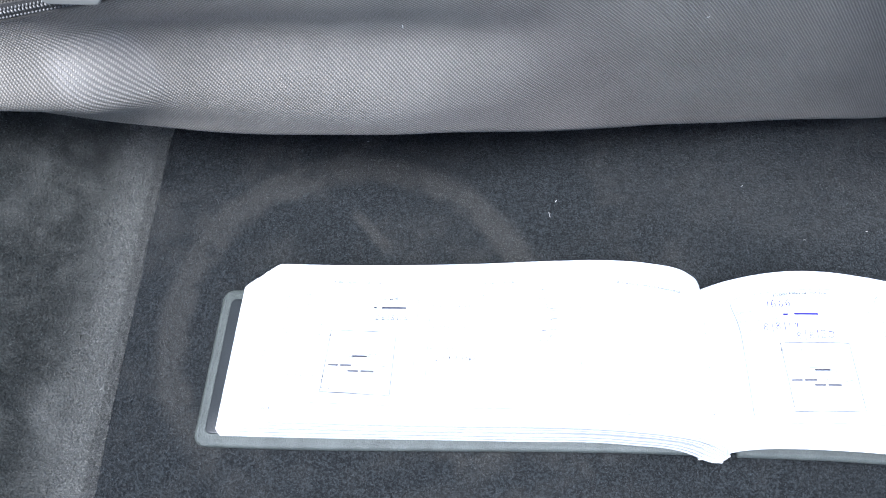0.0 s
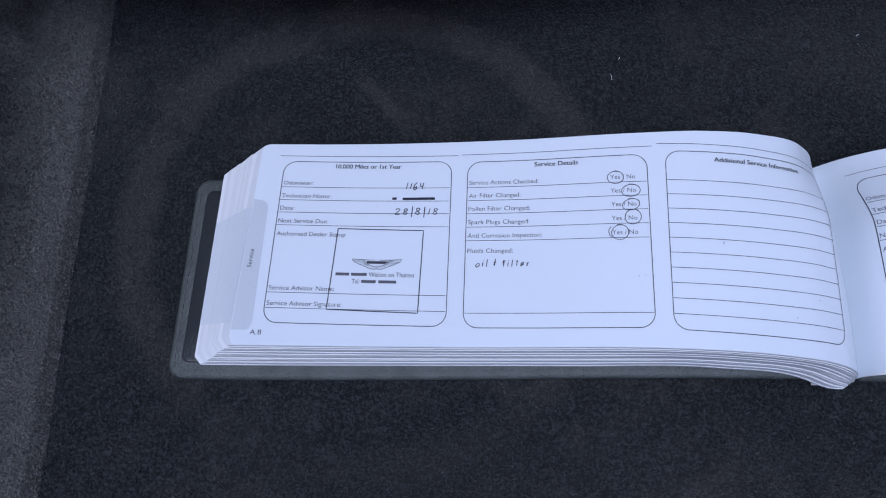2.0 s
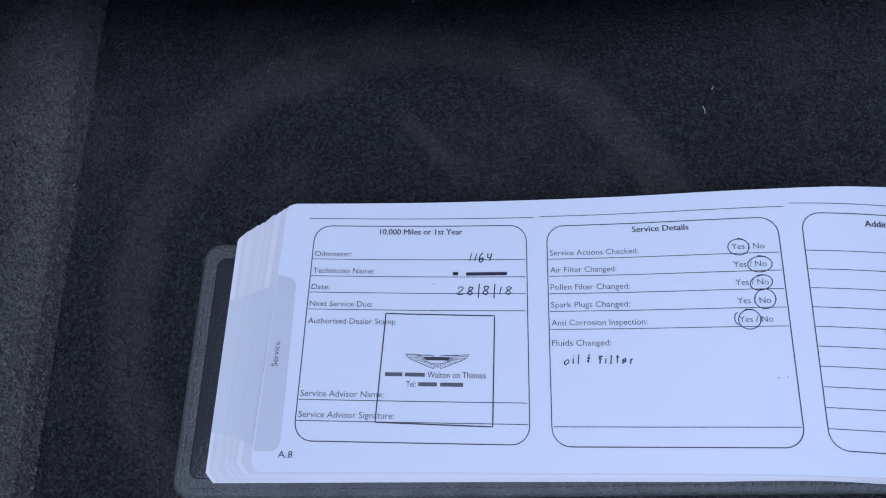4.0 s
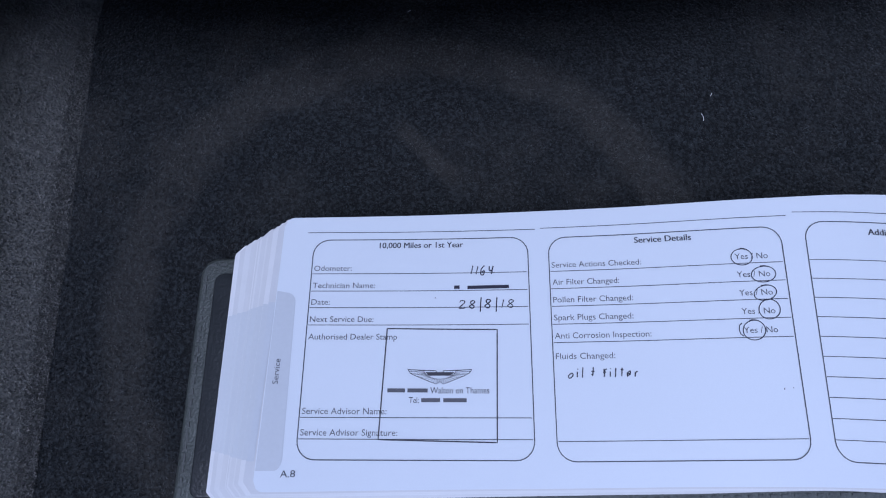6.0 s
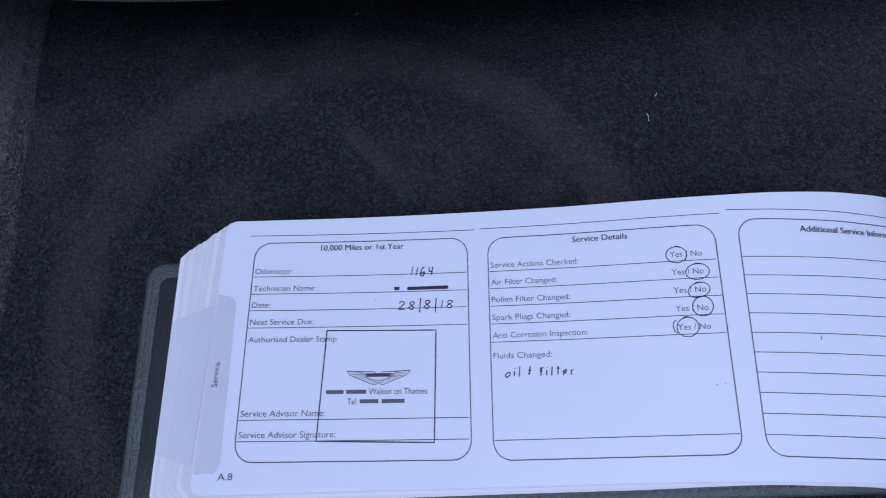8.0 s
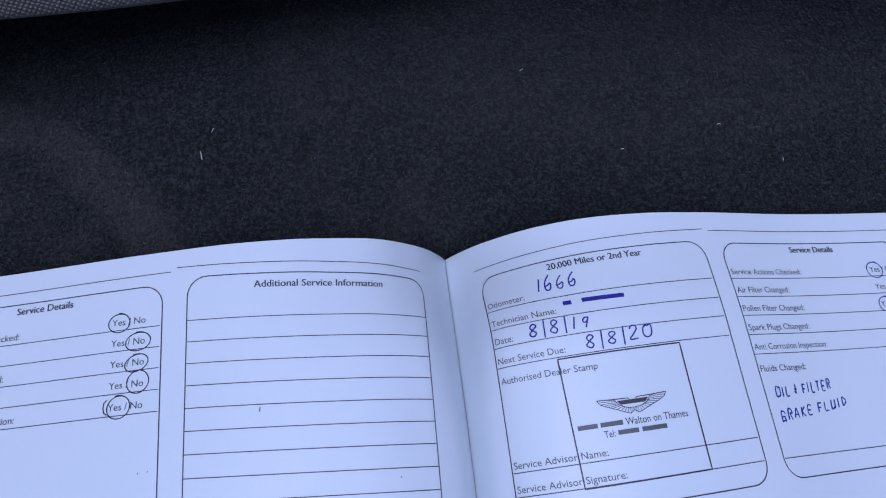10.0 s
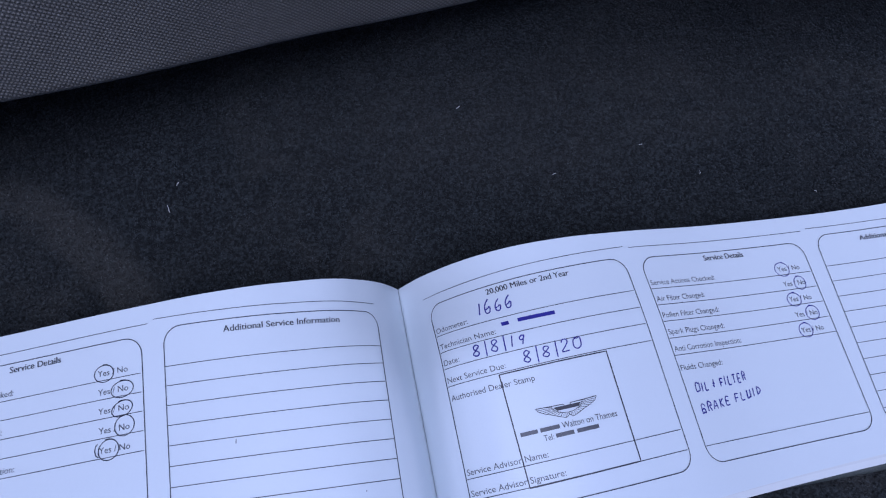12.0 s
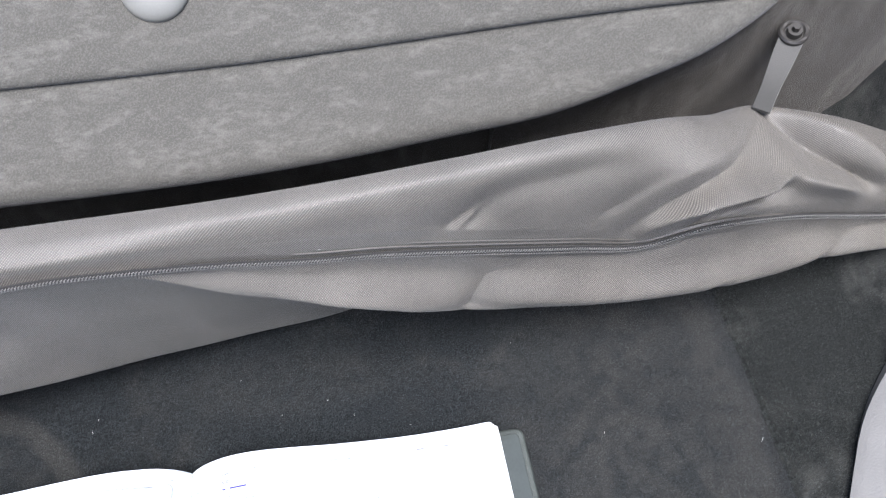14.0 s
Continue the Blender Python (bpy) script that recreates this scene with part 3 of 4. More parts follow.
# coil: two rows of slanted beads, and a row of stitches under them
verts, faces = [], []
for off, slant, half_x, half_z, start, step in ((0.0010, 0.5, 0.00055, 0.0011, 0.0, 0.0018), (-0.0004, -0.5, 0.00055, 0.0008, 0.0009, 0.0018),
                                                (-0.0026, 0.2, 0.00070, 0.0005, 0.0004, 0.0018)):
    x = -0.55 + start
    while x < 0.62:
        wide = float(zip_wide(x))
        cy, cz = zip_y(x) - 0.0024, zip_z(x) + off * wide
        k = len(verts)
        hz = half_z * wide
        verts += [(x - half_x, cy, cz - slant * hz * 0.4), (x + half_x, cy, cz + slant * hz * 0.4), (x - slant * 0.0005, cy, cz - hz), (x + slant * 0.0005, cy, cz + hz),
                  (x, cy - 0.0009, cz + 0.0002), (x, cy + 0.0007, cz)]
        faces += [tuple(k + i for i in f) for f in ((0, 2, 4), (2, 1, 4), (1, 3, 4), (3, 0, 4), (2, 0, 5), (1, 2, 5), (3, 1, 5), (0, 3, 5))]
        x += step
me = bpy.data.meshes.new("zip_teeth")
me.from_pydata(verts, [], faces)
me.materials.append(COIL)
for p in me.polygons:
    p.use_smooth = True
teeth = new("zip_teeth", me)
teeth.parent = zipper
tagged(teeth, "fine dark nylon zip teeth", kind="stuff")
xs = np.linspace(-0.55, 0.62, 300)
part("piping", tube([(x, zip_y(x) - 0.0012, zip_z(x) - 0.0046 * zip_wide(x)) for x in xs], 0.0008, 6), TWILL, bag)
# seams of the flap above the zip, closing up on it towards the strap
for rise, x0, x1 in ((0.0062, 0.10, 0.43), (0.0098, 0.17, 0.40)):
    line = np.linspace(x0, x1, 120)
    up = [rise * (1 - 0.55 * smoothstep(x0 + 0.5 * (x1 - x0), x1, x)) for x in line]
    part("seam", tube([(x, zip_y(x) - 0.0009 + 0.1 * u, zip_z(x) + u) for x, u in zip(line, up)], 0.0007, 5), TWILL, bag)
# zip pull at the bag's far end
pull = part("zip_pull", slab(-0.292, -0.268, 0.0, 0.009, 0, 0.0025, 0.003, 0.0008), CLIP, bag, "pale grey zip pull tab")
pull.matrix_basis = Matrix.Translation((0, 0.148, 0.1455)) @ pose(0, 0, 0, 75, 0, 0)

# webbing strap and its anchor on the side lining
strap = new("anchor_strap")
tagged(strap, "grey webbing strap bolted to the side lining", "strap")
A, B = Vector((0.4260, 0.2230, 0.172)), Vector((0.4620, 0.270, 0.190))
way = (B - A).normalized()
wide = way.cross(Vector((-0.35, -0.35, 0.87))).normalized()
lift = wide.cross(way).normalized()


def strap_place(u, v):
    """Along and across the webbing: it sags a little and widens towards the eyelet."""
    return A + way * (u * 1.2 * (B - A).length) + wide * (0.0145 * (v - 0.5) * (0.85 + 0.30 * smoothstep(0.2, 0.8, u))) \
        + lift * (-0.004 * math.sin(min(1.0, u * 1.2) * math.pi))


part("webbing", sheet(12, 4, strap_place, 0.002), WEB, strap)
for edge in (0.04, 0.96):
    part("bound_edge", tube([strap_place(u, edge) + lift * 0.0008 for u in np.linspace(0, 0.85, 14)], 0.0009, 6), CLIP if edge > 0.5 else WEB, strap, "pale edge of the webbing" if edge > 0.5 else "")
eye = Matrix.Translation(B + way * 0.004) @ lift.to_track_quat("Z", "Y").to_matrix().to_4x4()
ringpts = [eye @ Vector((0.0085 * math.cos(a), 0.0085 * math.sin(a), 0.002)) for a in np.linspace(0, 2 * math.pi, 25)]
part("eyelet", tube(ringpts, 0.0022, 8), METAL, strap, "dark metal eyelet ring")
bm = bmesh.new()
bmesh.ops.create_cone(bm, cap_ends=True, segments=24, radius1=0.0062, radius2=0.005, depth=0.006, matrix=eye @ Matrix.Translation((0, 0, 0.003)))
bmesh.ops.create_cone(bm, cap_ends=True, segments=6, radius1=0.003, radius2=0.0026, depth=0.004, matrix=eye @ Matrix.Translation((0, 0, 0.008)))
part("bolt", bm, METAL, strap, "dark bolt head", smooth=False)

# ---- the leather wallet ----
def spine_rise(x):
    return smoothstep(-0.22, -0.03, x) if x < 0 else 1 - smoothstep(0.03, 0.20, x)


def spine_lift(x, y):
    """The stiff spine holds the wallet a little off the carpet at its lower end."""
    return 0.0090 * spine_rise(x) * (1 - smoothstep(0.0, 0.085, y))


def spine_shift(x):
    """The covers' lower edges slant in towards the spine."""
    return 0.0036 * spine_rise(x) if x > 0 else 0.0015 + 0.0021 * spine_rise(x)


def bent(bm):
    """The same board cut into strips near the spine and bent up there."""
    for x in np.linspace(-0.22, 0.15, 30):
        bmesh.ops.bisect_plane(bm, geom=list(bm.verts) + list(bm.edges) + list(bm.faces), plane_co=(x, 0, 0), plane_no=(1, 0, 0))
    for y in (0.02, 0.04, 0.06):
        bmesh.ops.bisect_plane(bm, geom=list(bm.verts) + list(bm.edges) + list(bm.faces), plane_co=(0, y, 0), plane_no=(0, 1, 0))
    for v in bm.verts:
        v.co.z += spine_lift(v.co.x, v.co.y)
        v.co.x += (0.0035 * v.co.y / 0.083 - 0.0003) * smoothstep(-0.15, -0.22, v.co.x)
        v.co.y += spine_shift(v.co.x) * (1 - v.co.y / 0.083)
    return bm


wallet = new("document_wallet")
tagged(wallet, "dark leather document wallet lying open on the carpet", "wallet")
part("left_cover", bent(slab(-0.2518, -0.0095, 0.0005, 0.0838, 0.0, 0.0045, 0.006, 0.0016, (1, 0, 0, 1))), LEATHER, wallet)
part("right_cover", bent(slab(0.008, 0.2435, 0.0000, 0.0828, 0.0, 0.0048, 0.007, 0.0021, (0, 1, 1, 0))), LEATHER, wallet)
part("left_pocket", bent(slab(-0.2466, -0.016, 0.0066, 0.078, 0.0040, 0.0054, 0.003, 0.0005, (1, 0, 0, 1))), POCKET, wallet)
part("right_sleeve", bent(slab(0.014, 0.2388, 0.0046, 0.0785, 0.0040, 0.0058, 0.004, 0.0007, (0, 1, 1, 0))), FROST, wallet, "frosted grey vinyl sleeve")
part("spine", bent(slab(-0.012, 0.010, 0.006, 0.0825, -0.0002, 0.0030, 0.001, 0.0005)), LEATHER, wallet)


def stitches(points, gap=0.0034, long=0.0022):
    """Short raised thread stitches along a line."""
    bm = bmesh.new()
    for a, b in zip(points, points[1:]):
        a, b = Vector(a), Vector(b)
        n = int((b - a).length / gap)
        d = (b - a).normalized()
        turn = math.degrees(math.atan2(d.y, d.x))
        for i in range(n):
            p = a + d * gap * (i + 0.5)
            p.x += (0.0035 * p.y / 0.083 - 0.0003) * smoothstep(-0.15, -0.22, p.x)
            box(bm, pose(p.x, p.y + spine_shift(p.x) * (1 - p.y / 0.083), p.z + spine_lift(p.x, p.y), 0, 0, turn + random.uniform(-5, 5)), long * random.uniform(0.6, 1.1), 0.0005, 0.0005)
    return bm


part("stitching", stitches(((-0.020, 0.0034, 0.0046), (-0.2494, 0.0034, 0.0046), (-0.2494, 0.0810, 0.0046), (-0.020, 0.0808, 0.0046))), THREAD, wallet)
part("stitching", stitches(((0.018, 0.0026, 0.0047), (0.2405, 0.0026, 0.0047))), THREAD, wallet)

# ---- the service booklet ----
top_left = spline((-0.245, -0.215, -0.170, -0.120, -0.076, -0.053, -0.034, -0.014, -0.004, 0.0005),
                  (0.0298, 0.0305, 0.0321, 0.0370, 0.0440, 0.0462, 0.0441, 0.0345, 0.0215, 0.011))
top_right = spline((-0.0005, 0.005, 0.016, 0.030, 0.052, 0.070, 0.100, 0.127, 0.157, 0.190, 0.225),
                   (0.011, 0.0195, 0.0305, 0.038, 0.0395, 0.0355, 0.026, 0.0195, 0.0145, 0.0135, 0.0165))
low_left = spline((-0.245, -0.215, -0.170, -0.120, -0.076, -0.053, -0.034, -0.014, -0.0075, -0.003, 0.0005),
                  (0.0298, 0.0305, 0.0321, 0.0370, 0.0440, 0.0462, 0.0454, 0.0408, 0.0370, 0.0315, 0.0225))
# the thick left pile leans: its upper edge sinks, its lower edge is propped up
lean_left = spline((-0.245, -0.210, -0.155, -0.120, -0.075, -0.045, 0.0), (0.145, 0.140, 0.110, 0.080, 0.035, 0.015, 0.0))
low_right = spline((-0.0005, 0.003, 0.009, 0.016, 0.030, 0.052, 0.070, 0.100, 0.127, 0.157, 0.190, 0.225),
                   (0.0225, 0.0312, 0.0378, 0.0412, 0.0436, 0.0425, 0.038, 0.027, 0.0195, 0.0145, 0.0135, 0.0165))


def page_z(x, y):
    """Height of the open pages: the gutter is steeper towards the reader than at the upper edge."""
    a, b = (low_left(x), top_left(x)) if x < 0 else (low_right(x), top_right(x))
    far = smoothstep(0.055, 0.088, y)
    near_fold = math.exp(-(x / 0.006) ** 2)
    if x < 0:
        a, b = a - lean_left(x) * (y - 0.045), b - lean_left(x) * (y - 0.045)
    return a + (b - a) * (far + (max(far, smoothstep(0.02, 0.088, y) ** 1.6) - far) * near_fold)


def skew(x, y, shift, lean):
    """The left pile lies askew: its outer edge leans outwards towards the reader."""
    return x + (shift + lean * (y - 0.045)) * smoothstep(-0.15, -0.22, x)


def leaf(x_in, x_out, y0, y1, height, thick, nx=60, ny=4, r=0.003, shift=0.0, lean=0.0):
    """A sheet of paper between the fold and its outer edge, following height(x), with rounded outer corners.
    y0 and y1 may change along x, and so may the thickness."""
    bm = bmesh.new()

    def rows(drop):
        out = []
        for i in range(nx + 1):
            x = x_in + (x_out - x_in) * (i / nx)
            d = abs(x_out - x)
            cut = r - math.sqrt(max(0, r * r - (r - d) ** 2)) if d < r else 0
            a, b = y0(x) + cut, y1(x) - cut
            line = []
            for j in range(ny + 1):
                y = a + (b - a) * j / ny
                sx = skew(x, y, shift, lean)
                line.append(bm.verts.new((sx, y, height(sx, y) - drop * (thick(sx, y) if callable(thick) else thick))))
            out.append(line)
        return out

    top, low = rows(0), rows(1)
    for i in range(nx):
        for j in range(ny):
            bm.faces.new((top[i][j], top[i + 1][j], top[i + 1][j + 1], top[i][j + 1]))
            bm.faces.new((low[i][j], low[i][j + 1], low[i + 1][j + 1], low[i + 1][j]))
        bm.faces.new((top[i][0], low[i][0], low[i + 1][0], top[i + 1][0]))
        bm.faces.new((top[i][ny], top[i + 1][ny], low[i + 1][ny], low[i][ny]))
    for j in range(ny):
        bm.faces.new((top[nx][j], low[nx][j], low[nx][j + 1], top[nx][j + 1]))
        bm.faces.new((top[0][j], top[0][j + 1], low[0][j + 1], low[0][j]))
    return bm


booklet = new("service_booklet")
tagged(booklet, "white service record booklet open at filled-in pages, lying in the wallet", "booklet")

# pages: y of lower and upper edge
left_y0, left_y1 = spline((-0.25, -0.15, -0.06, -0.03, -0.011, 0.0), (0.0101, 0.0100, 0.0090, 0.0073, 0.0052, 0.0028)), spline((-0.25, -0.15, -0.07, -0.03, 0.0), (0.0908, 0.0897, 0.0884, 0.0879, 0.0880))
right_y0, right_y1 = spline((0.0, 0.004, 0.009, 0.02, 0.05, 0.12, 0.25), (0.0028, 0.0042, 0.0050, 0.0054, 0.0055, 0.0065, 0.0070)), spline((0.0, 0.25), (0.0880, 0.0872))

left_page = part("left_page", leaf(-0.00004, -0.2195, left_y0, left_y1, page_z, 0.0004, 260, 24, shift=0.0004, lean=0.038), PAPER, booklet)
right_page = part("right_page", leaf(0.00004, 0.2195, right_y0, right_y1, page_z, 0.0004, 260, 24), PAPER, booklet)

# the fanned leaves under the left page
rng = random.Random(4)
LEAVES = 19
foot_y = spline((-0.25, -0.10, -0.045, -0.0152, -0.006, 0.0), (0.0069, 0.0076, 0.0074, 0.0041, 0.0006, 0.0002))


def pile_z(x, y, k):
    """Height of a leaf in the left pile: 0 at its foot, 1 just under the page."""
    foot = 0.0062 + spine_lift(x, y)
    return max(0.0052, foot + k * (page_z(min(x, -0.0002), y) - 0.0004 - foot))


for i in range(LEAVES):
    k = (i + 0.9) / LEAVES
    out = -0.2385 + 0.0185 * k ** 1.1 + rng.uniform(-0.0006, 0.0006)
    slip, hi = rng.uniform(-0.00025, 0.00025), 0.0862 + 0.0042 * k + rng.uniform(-0.0004, 0.0004)
    curl = rng.uniform(0.0, 0.0007)
    height = lambda x, y, k=k, out=out, curl=curl: pile_z(x, y, k) + curl * smoothstep(0.004, 0.0, x - skew(out, y, -0.0007, 0.050))
    full = rng.uniform(0.86, 0.93) if i in (13, 17) else 1.0
    one = part("leaf", leaf(-0.0006, out, lambda x: foot_y(x) + (left_y0(x) - 0.0002 - foot_y(x)) * k ** 1.4 + slip, lambda x: min(hi, left_y1(x) - 0.0004 - 0.004 * (1 - k)),
                            height, lambda x, y: max(0.0002, min(full, 0.70 + 0.30 * smoothstep(0.0, 0.03, x - out)) * (pile_z(x, y, k) - pile_z(x, y, k - 1 / LEAVES))), 90, 10, shift=-0.0007, lean=0.050), LEAF, booklet)
    bm = bmesh.new()
    grid = [[bm.verts.new((skew(out, y, -0.0007, 0.050) + 0.00006 + a * 0.0010, y, height(skew(out, y, -0.0007, 0.050) + a * 0.0010, y) + 0.00012)) for y in (0.018 + 0.004 * (1 - k), 0.032, 0.047, 0.063)] for a in (0, 1, 2)]
    for a in range(2):
        for c in range(3):
            bm.faces.new((grid[a][c], grid[a + 1][c], grid[a + 1][c + 1], grid[a][c + 1]))
    part("index_tab", bm, TAB, one)
# the thin pile under the right page
for i in range(5):
    out = 0.2198 + 0.0010 * i + rng.uniform(-0.0006, 0.0008)
    lo, hi = 0.0062 - 0.0006 * i + rng.uniform(-0.0006, 0.0006), 0.0868 + rng.uniform(-0.0008, 0.0008)
    height = lambda x, y, i=i: max(0.0066 + 0.0005 * (4 - i) + spine_lift(x, y), page_z(x, y) - 0.0006 - 0.0011 * (i + 0.2) * (0.35 + 0.65 * smoothstep(0.0, 0.05, x)))
    part("leaf", leaf(0.0006, out, lambda x: lo, lambda x: hi, height, 0.0005, 70, 10), LEAF, booklet)


def spine_block():
    """The glued back of the pages: a white wedge that stands up under the fold at the lower end."""
    bm = bmesh.new()
    rings = []
    for i in range(9):
        y = 0.0036 + i / 8 * 0.082
        k = smoothstep(0.0, 0.085, y)
        rings.append([bm.verts.new((a[0] + (b[0] - a[0]) * k, y - (0.0020 if i == 0 and j < 2 else 0.0008 if i == 0 else 0), a[1] + (b[1] - a[1]) * k - 0.0004)) for j, (a, b) in enumerate(
            (((-0.0110, 0.0140), (-0.0085, 0.003)), ((0.0012, 0.0150), (0.006, 0.003)), ((0.0030, 0.0180), (0.0030, 0.0040)),
             ((0.0003, 0.0205), (0.0002, 0.0045)), ((-0.0095, 0.0180), (-0.008, 0.0050))))])
    for a, c in zip(rings, rings[1:]):
        for j in range(5):
            bm.faces.new((a[j], a[(j + 1) % 5], c[(j + 1) % 5], c[j]))
    bm.faces.new(rings[0][::-1])
    bm.faces.new(rings[-1])
    return bm


part("glued_back", spine_block(), GLUE, booklet, "cream glued spine of the pages", smooth=False)


# ---- print and handwriting ----
INKLIFT = 0.00016


class Column:
    """A printed column of a page. Its own plan is 64 mm wide, with y in mm as on the flat page; at() gives the place on the open booklet.
    left and right: (x at y 75, x at y 20, y shift at 69, further shift for each mm below)."""

    def __init__(self, page, left, right):
        self.page, self.left, self.right = page, left, right
        # print runs evenly along the paper, so it crowds where the page dips into the fold
        self.along = {}
        for y in (75, 20):
            xs = np.linspace(*(self.side(q, y)[0] / 1000 for q in (left, right)), 60)
            zs = np.array([page_z(x, y / 1000) for x in xs])
            run = np.concatenate(((0.0,), np.cumsum(np.hypot(np.diff(xs), np.diff(zs)))))
            self.along[y] = run / run[-1]

    def side(self, s, y):
        return s[0] + (s[1] - s[0]) * (75 - y) / 55, y + s[2] - s[3] * (69 - y)

    def at(self, x, y):
        (xa, ya), (xb, yb) = self.side(self.left, y), self.side(self.right, y)
        far, k = np.linspace(0, 1, 60), (y - 20) / 55
        u = float(k * np.interp(x / 64, self.along[75], far) + (1 - k) * np.interp(x / 64, self.along[20], far))
        u += min(0.0, x / 64) + max(0.0, x / 64 - 1)
        return (xa + (xb - xa) * u) / 1000, (ya + (yb - ya) * u) / 1000


def lay(bm, name, mat, col, label=""):
    """Lay a flat mesh, drawn in a column's plan or, with a bare page, in metres, on the curved pages."""
    page = col
    if isinstance(col, Column):
        page = col.page
        for v in bm.verts:
            v.co.x, v.co.y = col.at(v.co.x, v.co.y)
    for v in bm.verts:
        v.co.z = page_z(v.co.x, v.co.y) + INKLIFT + v.co.z
    return tagged(part(name, bm, mat, page, label, smooth=False), kind="stuff")


def ribbon(points, width, bm=None):
    """A pen or print line of that width through plan points."""
    bm = bm or bmesh.new()
    pts = [Vector((*p, 0)) for p in points]
    fine = [pts[0]]
    for a, b in zip(pts, pts[1:]):
        n = max(1, int((b - a).length / min(width * 8, 1.5 if width > 0.02 else 0.0015)))
        fine += [a.lerp(b, (i + 1) / n) for i in range(n)]
    prev = None
    for i, p in enumerate(fine):
        d = fine[min(i + 1, len(fine) - 1)] - fine[max(i - 1, 0)]
        if d.length < 1e-9:
            continue
        s = Vector((-d.y, d.x, 0)).normalized() * width / 2
        now = (bm.verts.new(p + s), bm.verts.new(p - s))
        if prev:
            bm.faces.new((prev[0], prev[1], now[1], now[0]))
        prev = now
    return bm


def round_box(x0, x1, y0, y1, r=5.0):
    pts = []
    for cx, cy, a0 in ((x1 - r, y1 - r, 0), (x0 + r, y1 - r, 90), (x0 + r, y0 + r, 180), (x1 - r, y0 + r, 270)):
        for k in range(8):
            a = radians(a0 + 90 * k / 7)
            pts.append((cx + r * math.cos(a), cy + r * math.sin(a)))
    return pts + pts[:1]


def words(text, x, y, size, col, mat, width, align="LEFT", bold=0.0, turn=0, name="printed_text"):
    """Type in the built-in font, set to the given size and width."""
    data = bpy.data.curves.new("words", "FONT")
    data.body, data.size, data.offset, data.resolution_u = text, 1.0, 0.0, 3
    ob = bpy.data.objects.new("words", data)
    me = bpy.data.meshes.new_from_object(ob)
    bm = bmesh.new()
    bm.from_mesh(me)
    bpy.data.objects.remove(ob)
    bpy.data.curves.remove(data)
    bpy.data.meshes.remove(me)
    xs = [v.co.x for v in bm.verts]
    k = width / (max(xs) - min(xs))
    off = min(xs) + (max(xs) - min(xs)) * (0.5 if align == "CENTER" else 0)
    c, s = math.cos(radians(turn)), math.sin(radians(turn))
    for v in bm.verts:
        a, b = (v.co.x - off) * k, v.co.y * size
        v.co = (x + c * a - s * b, y + s * a + c * b, 0)
    if bold:
        # a second strike beside the first thickens the strokes
        more = bmesh.ops.duplicate(bm, geom=list(bm.verts) + list(bm.edges) + list(bm.faces))["geom"]
        for v in more:
            if isinstance(v, bmesh.types.BMVert):
                v.co.x += bold
                v.co.z += 0.00005
    return lay(bm, name, mat, col)


# handwriting strokes on a 9 by 9 grid: pairs of digits, strokes parted by a space
STROKES = {
    "0": "491712407277694829", "1": "5940", "2": "17295967441070", "4": "292534446465 7960", "6": "592613205063544312",
    "8": "684928264462503012456768", "9": "674826345568675440", "o": "4524021030626445", "i": "4540 4747", "l": "4940",
    "+": "4941 2565 2341", "f": "7847384440 2565", "t": "4840 2666", "e": "1353553413202162", "r": "2520 233555", "O": "4919051141727948",
    "I": "4840", "L": "282070", "F": "2028 2878 2464", "T": "4840 1878", "E": "78282070 2464", "R": "2028687545 4570",
    "B": "20286876 2464706120", "A": "104870 2363", "K": "2820 7824 2470", "U": "282130617178", "D": "2028577441 4120",
}


def pen(text, x, y, high, width, col, mat, thick=0.33, slant=0.12, rise=0.0, bar=(-0.5, 1.35), name="handwriting"):
    """Handwritten characters in mm; y is the base line, high their height, width that of the whole word."""
    r = random.Random(len(text) * 7 + int(abs(x) * 10))
    steps = [0.45 if ch == " " else 0.46 if ch == "/" else 0.55 if ch in "1ilI" else 0.80 for ch in text]
    unit = width / sum(steps)
    bm = bmesh.new()
    at = x
    for ch, st in zip(text, steps):
        h, y0 = high * r.uniform(0.9, 1.08), y + rise * (at - x) + high * r.uniform(-0.05, 0.05)
        if ch == "/":
            ribbon(((at + 0.14 * unit, y0 + bar[0] * high), (at + 0.17 * unit, y0 + 0.4 * high), (at + 0.22 * unit, y0 + bar[1] * high)), thick, bm)
        elif ch != " ":
            for stroke in STROKES[ch].split():
                pts = [(int(stroke[i]) / 9, int(stroke[i + 1]) / 9) for i in range(0, len(stroke) - 1, 2)]
                if len(pts) == 2 and pts[0] == pts[1]:
                    pts[1] = (pts[0][0] + 0.06, pts[0][1] + 0.08)
                pts = [(p[0] + r.uniform(-0.02, 0.02), p[1] + r.uniform(-0.02, 0.02)) for p in pts]
                soft = [through_points(pts, k / (6 * (len(pts) - 1))) for k in range(6 * (len(pts) - 1) + 1)] if len(pts) > 2 else pts
                left = 0.25 if ch in "1ilI" else 0.05
                ribbon([(at + (p[0] - left) * 0.72 * unit + slant * p[1] * h, y0 + p[1] * h) for p in soft], thick * r.uniform(0.85, 1.1), bm)
        at += st * unit
    return lay(bm, name, mat, col)


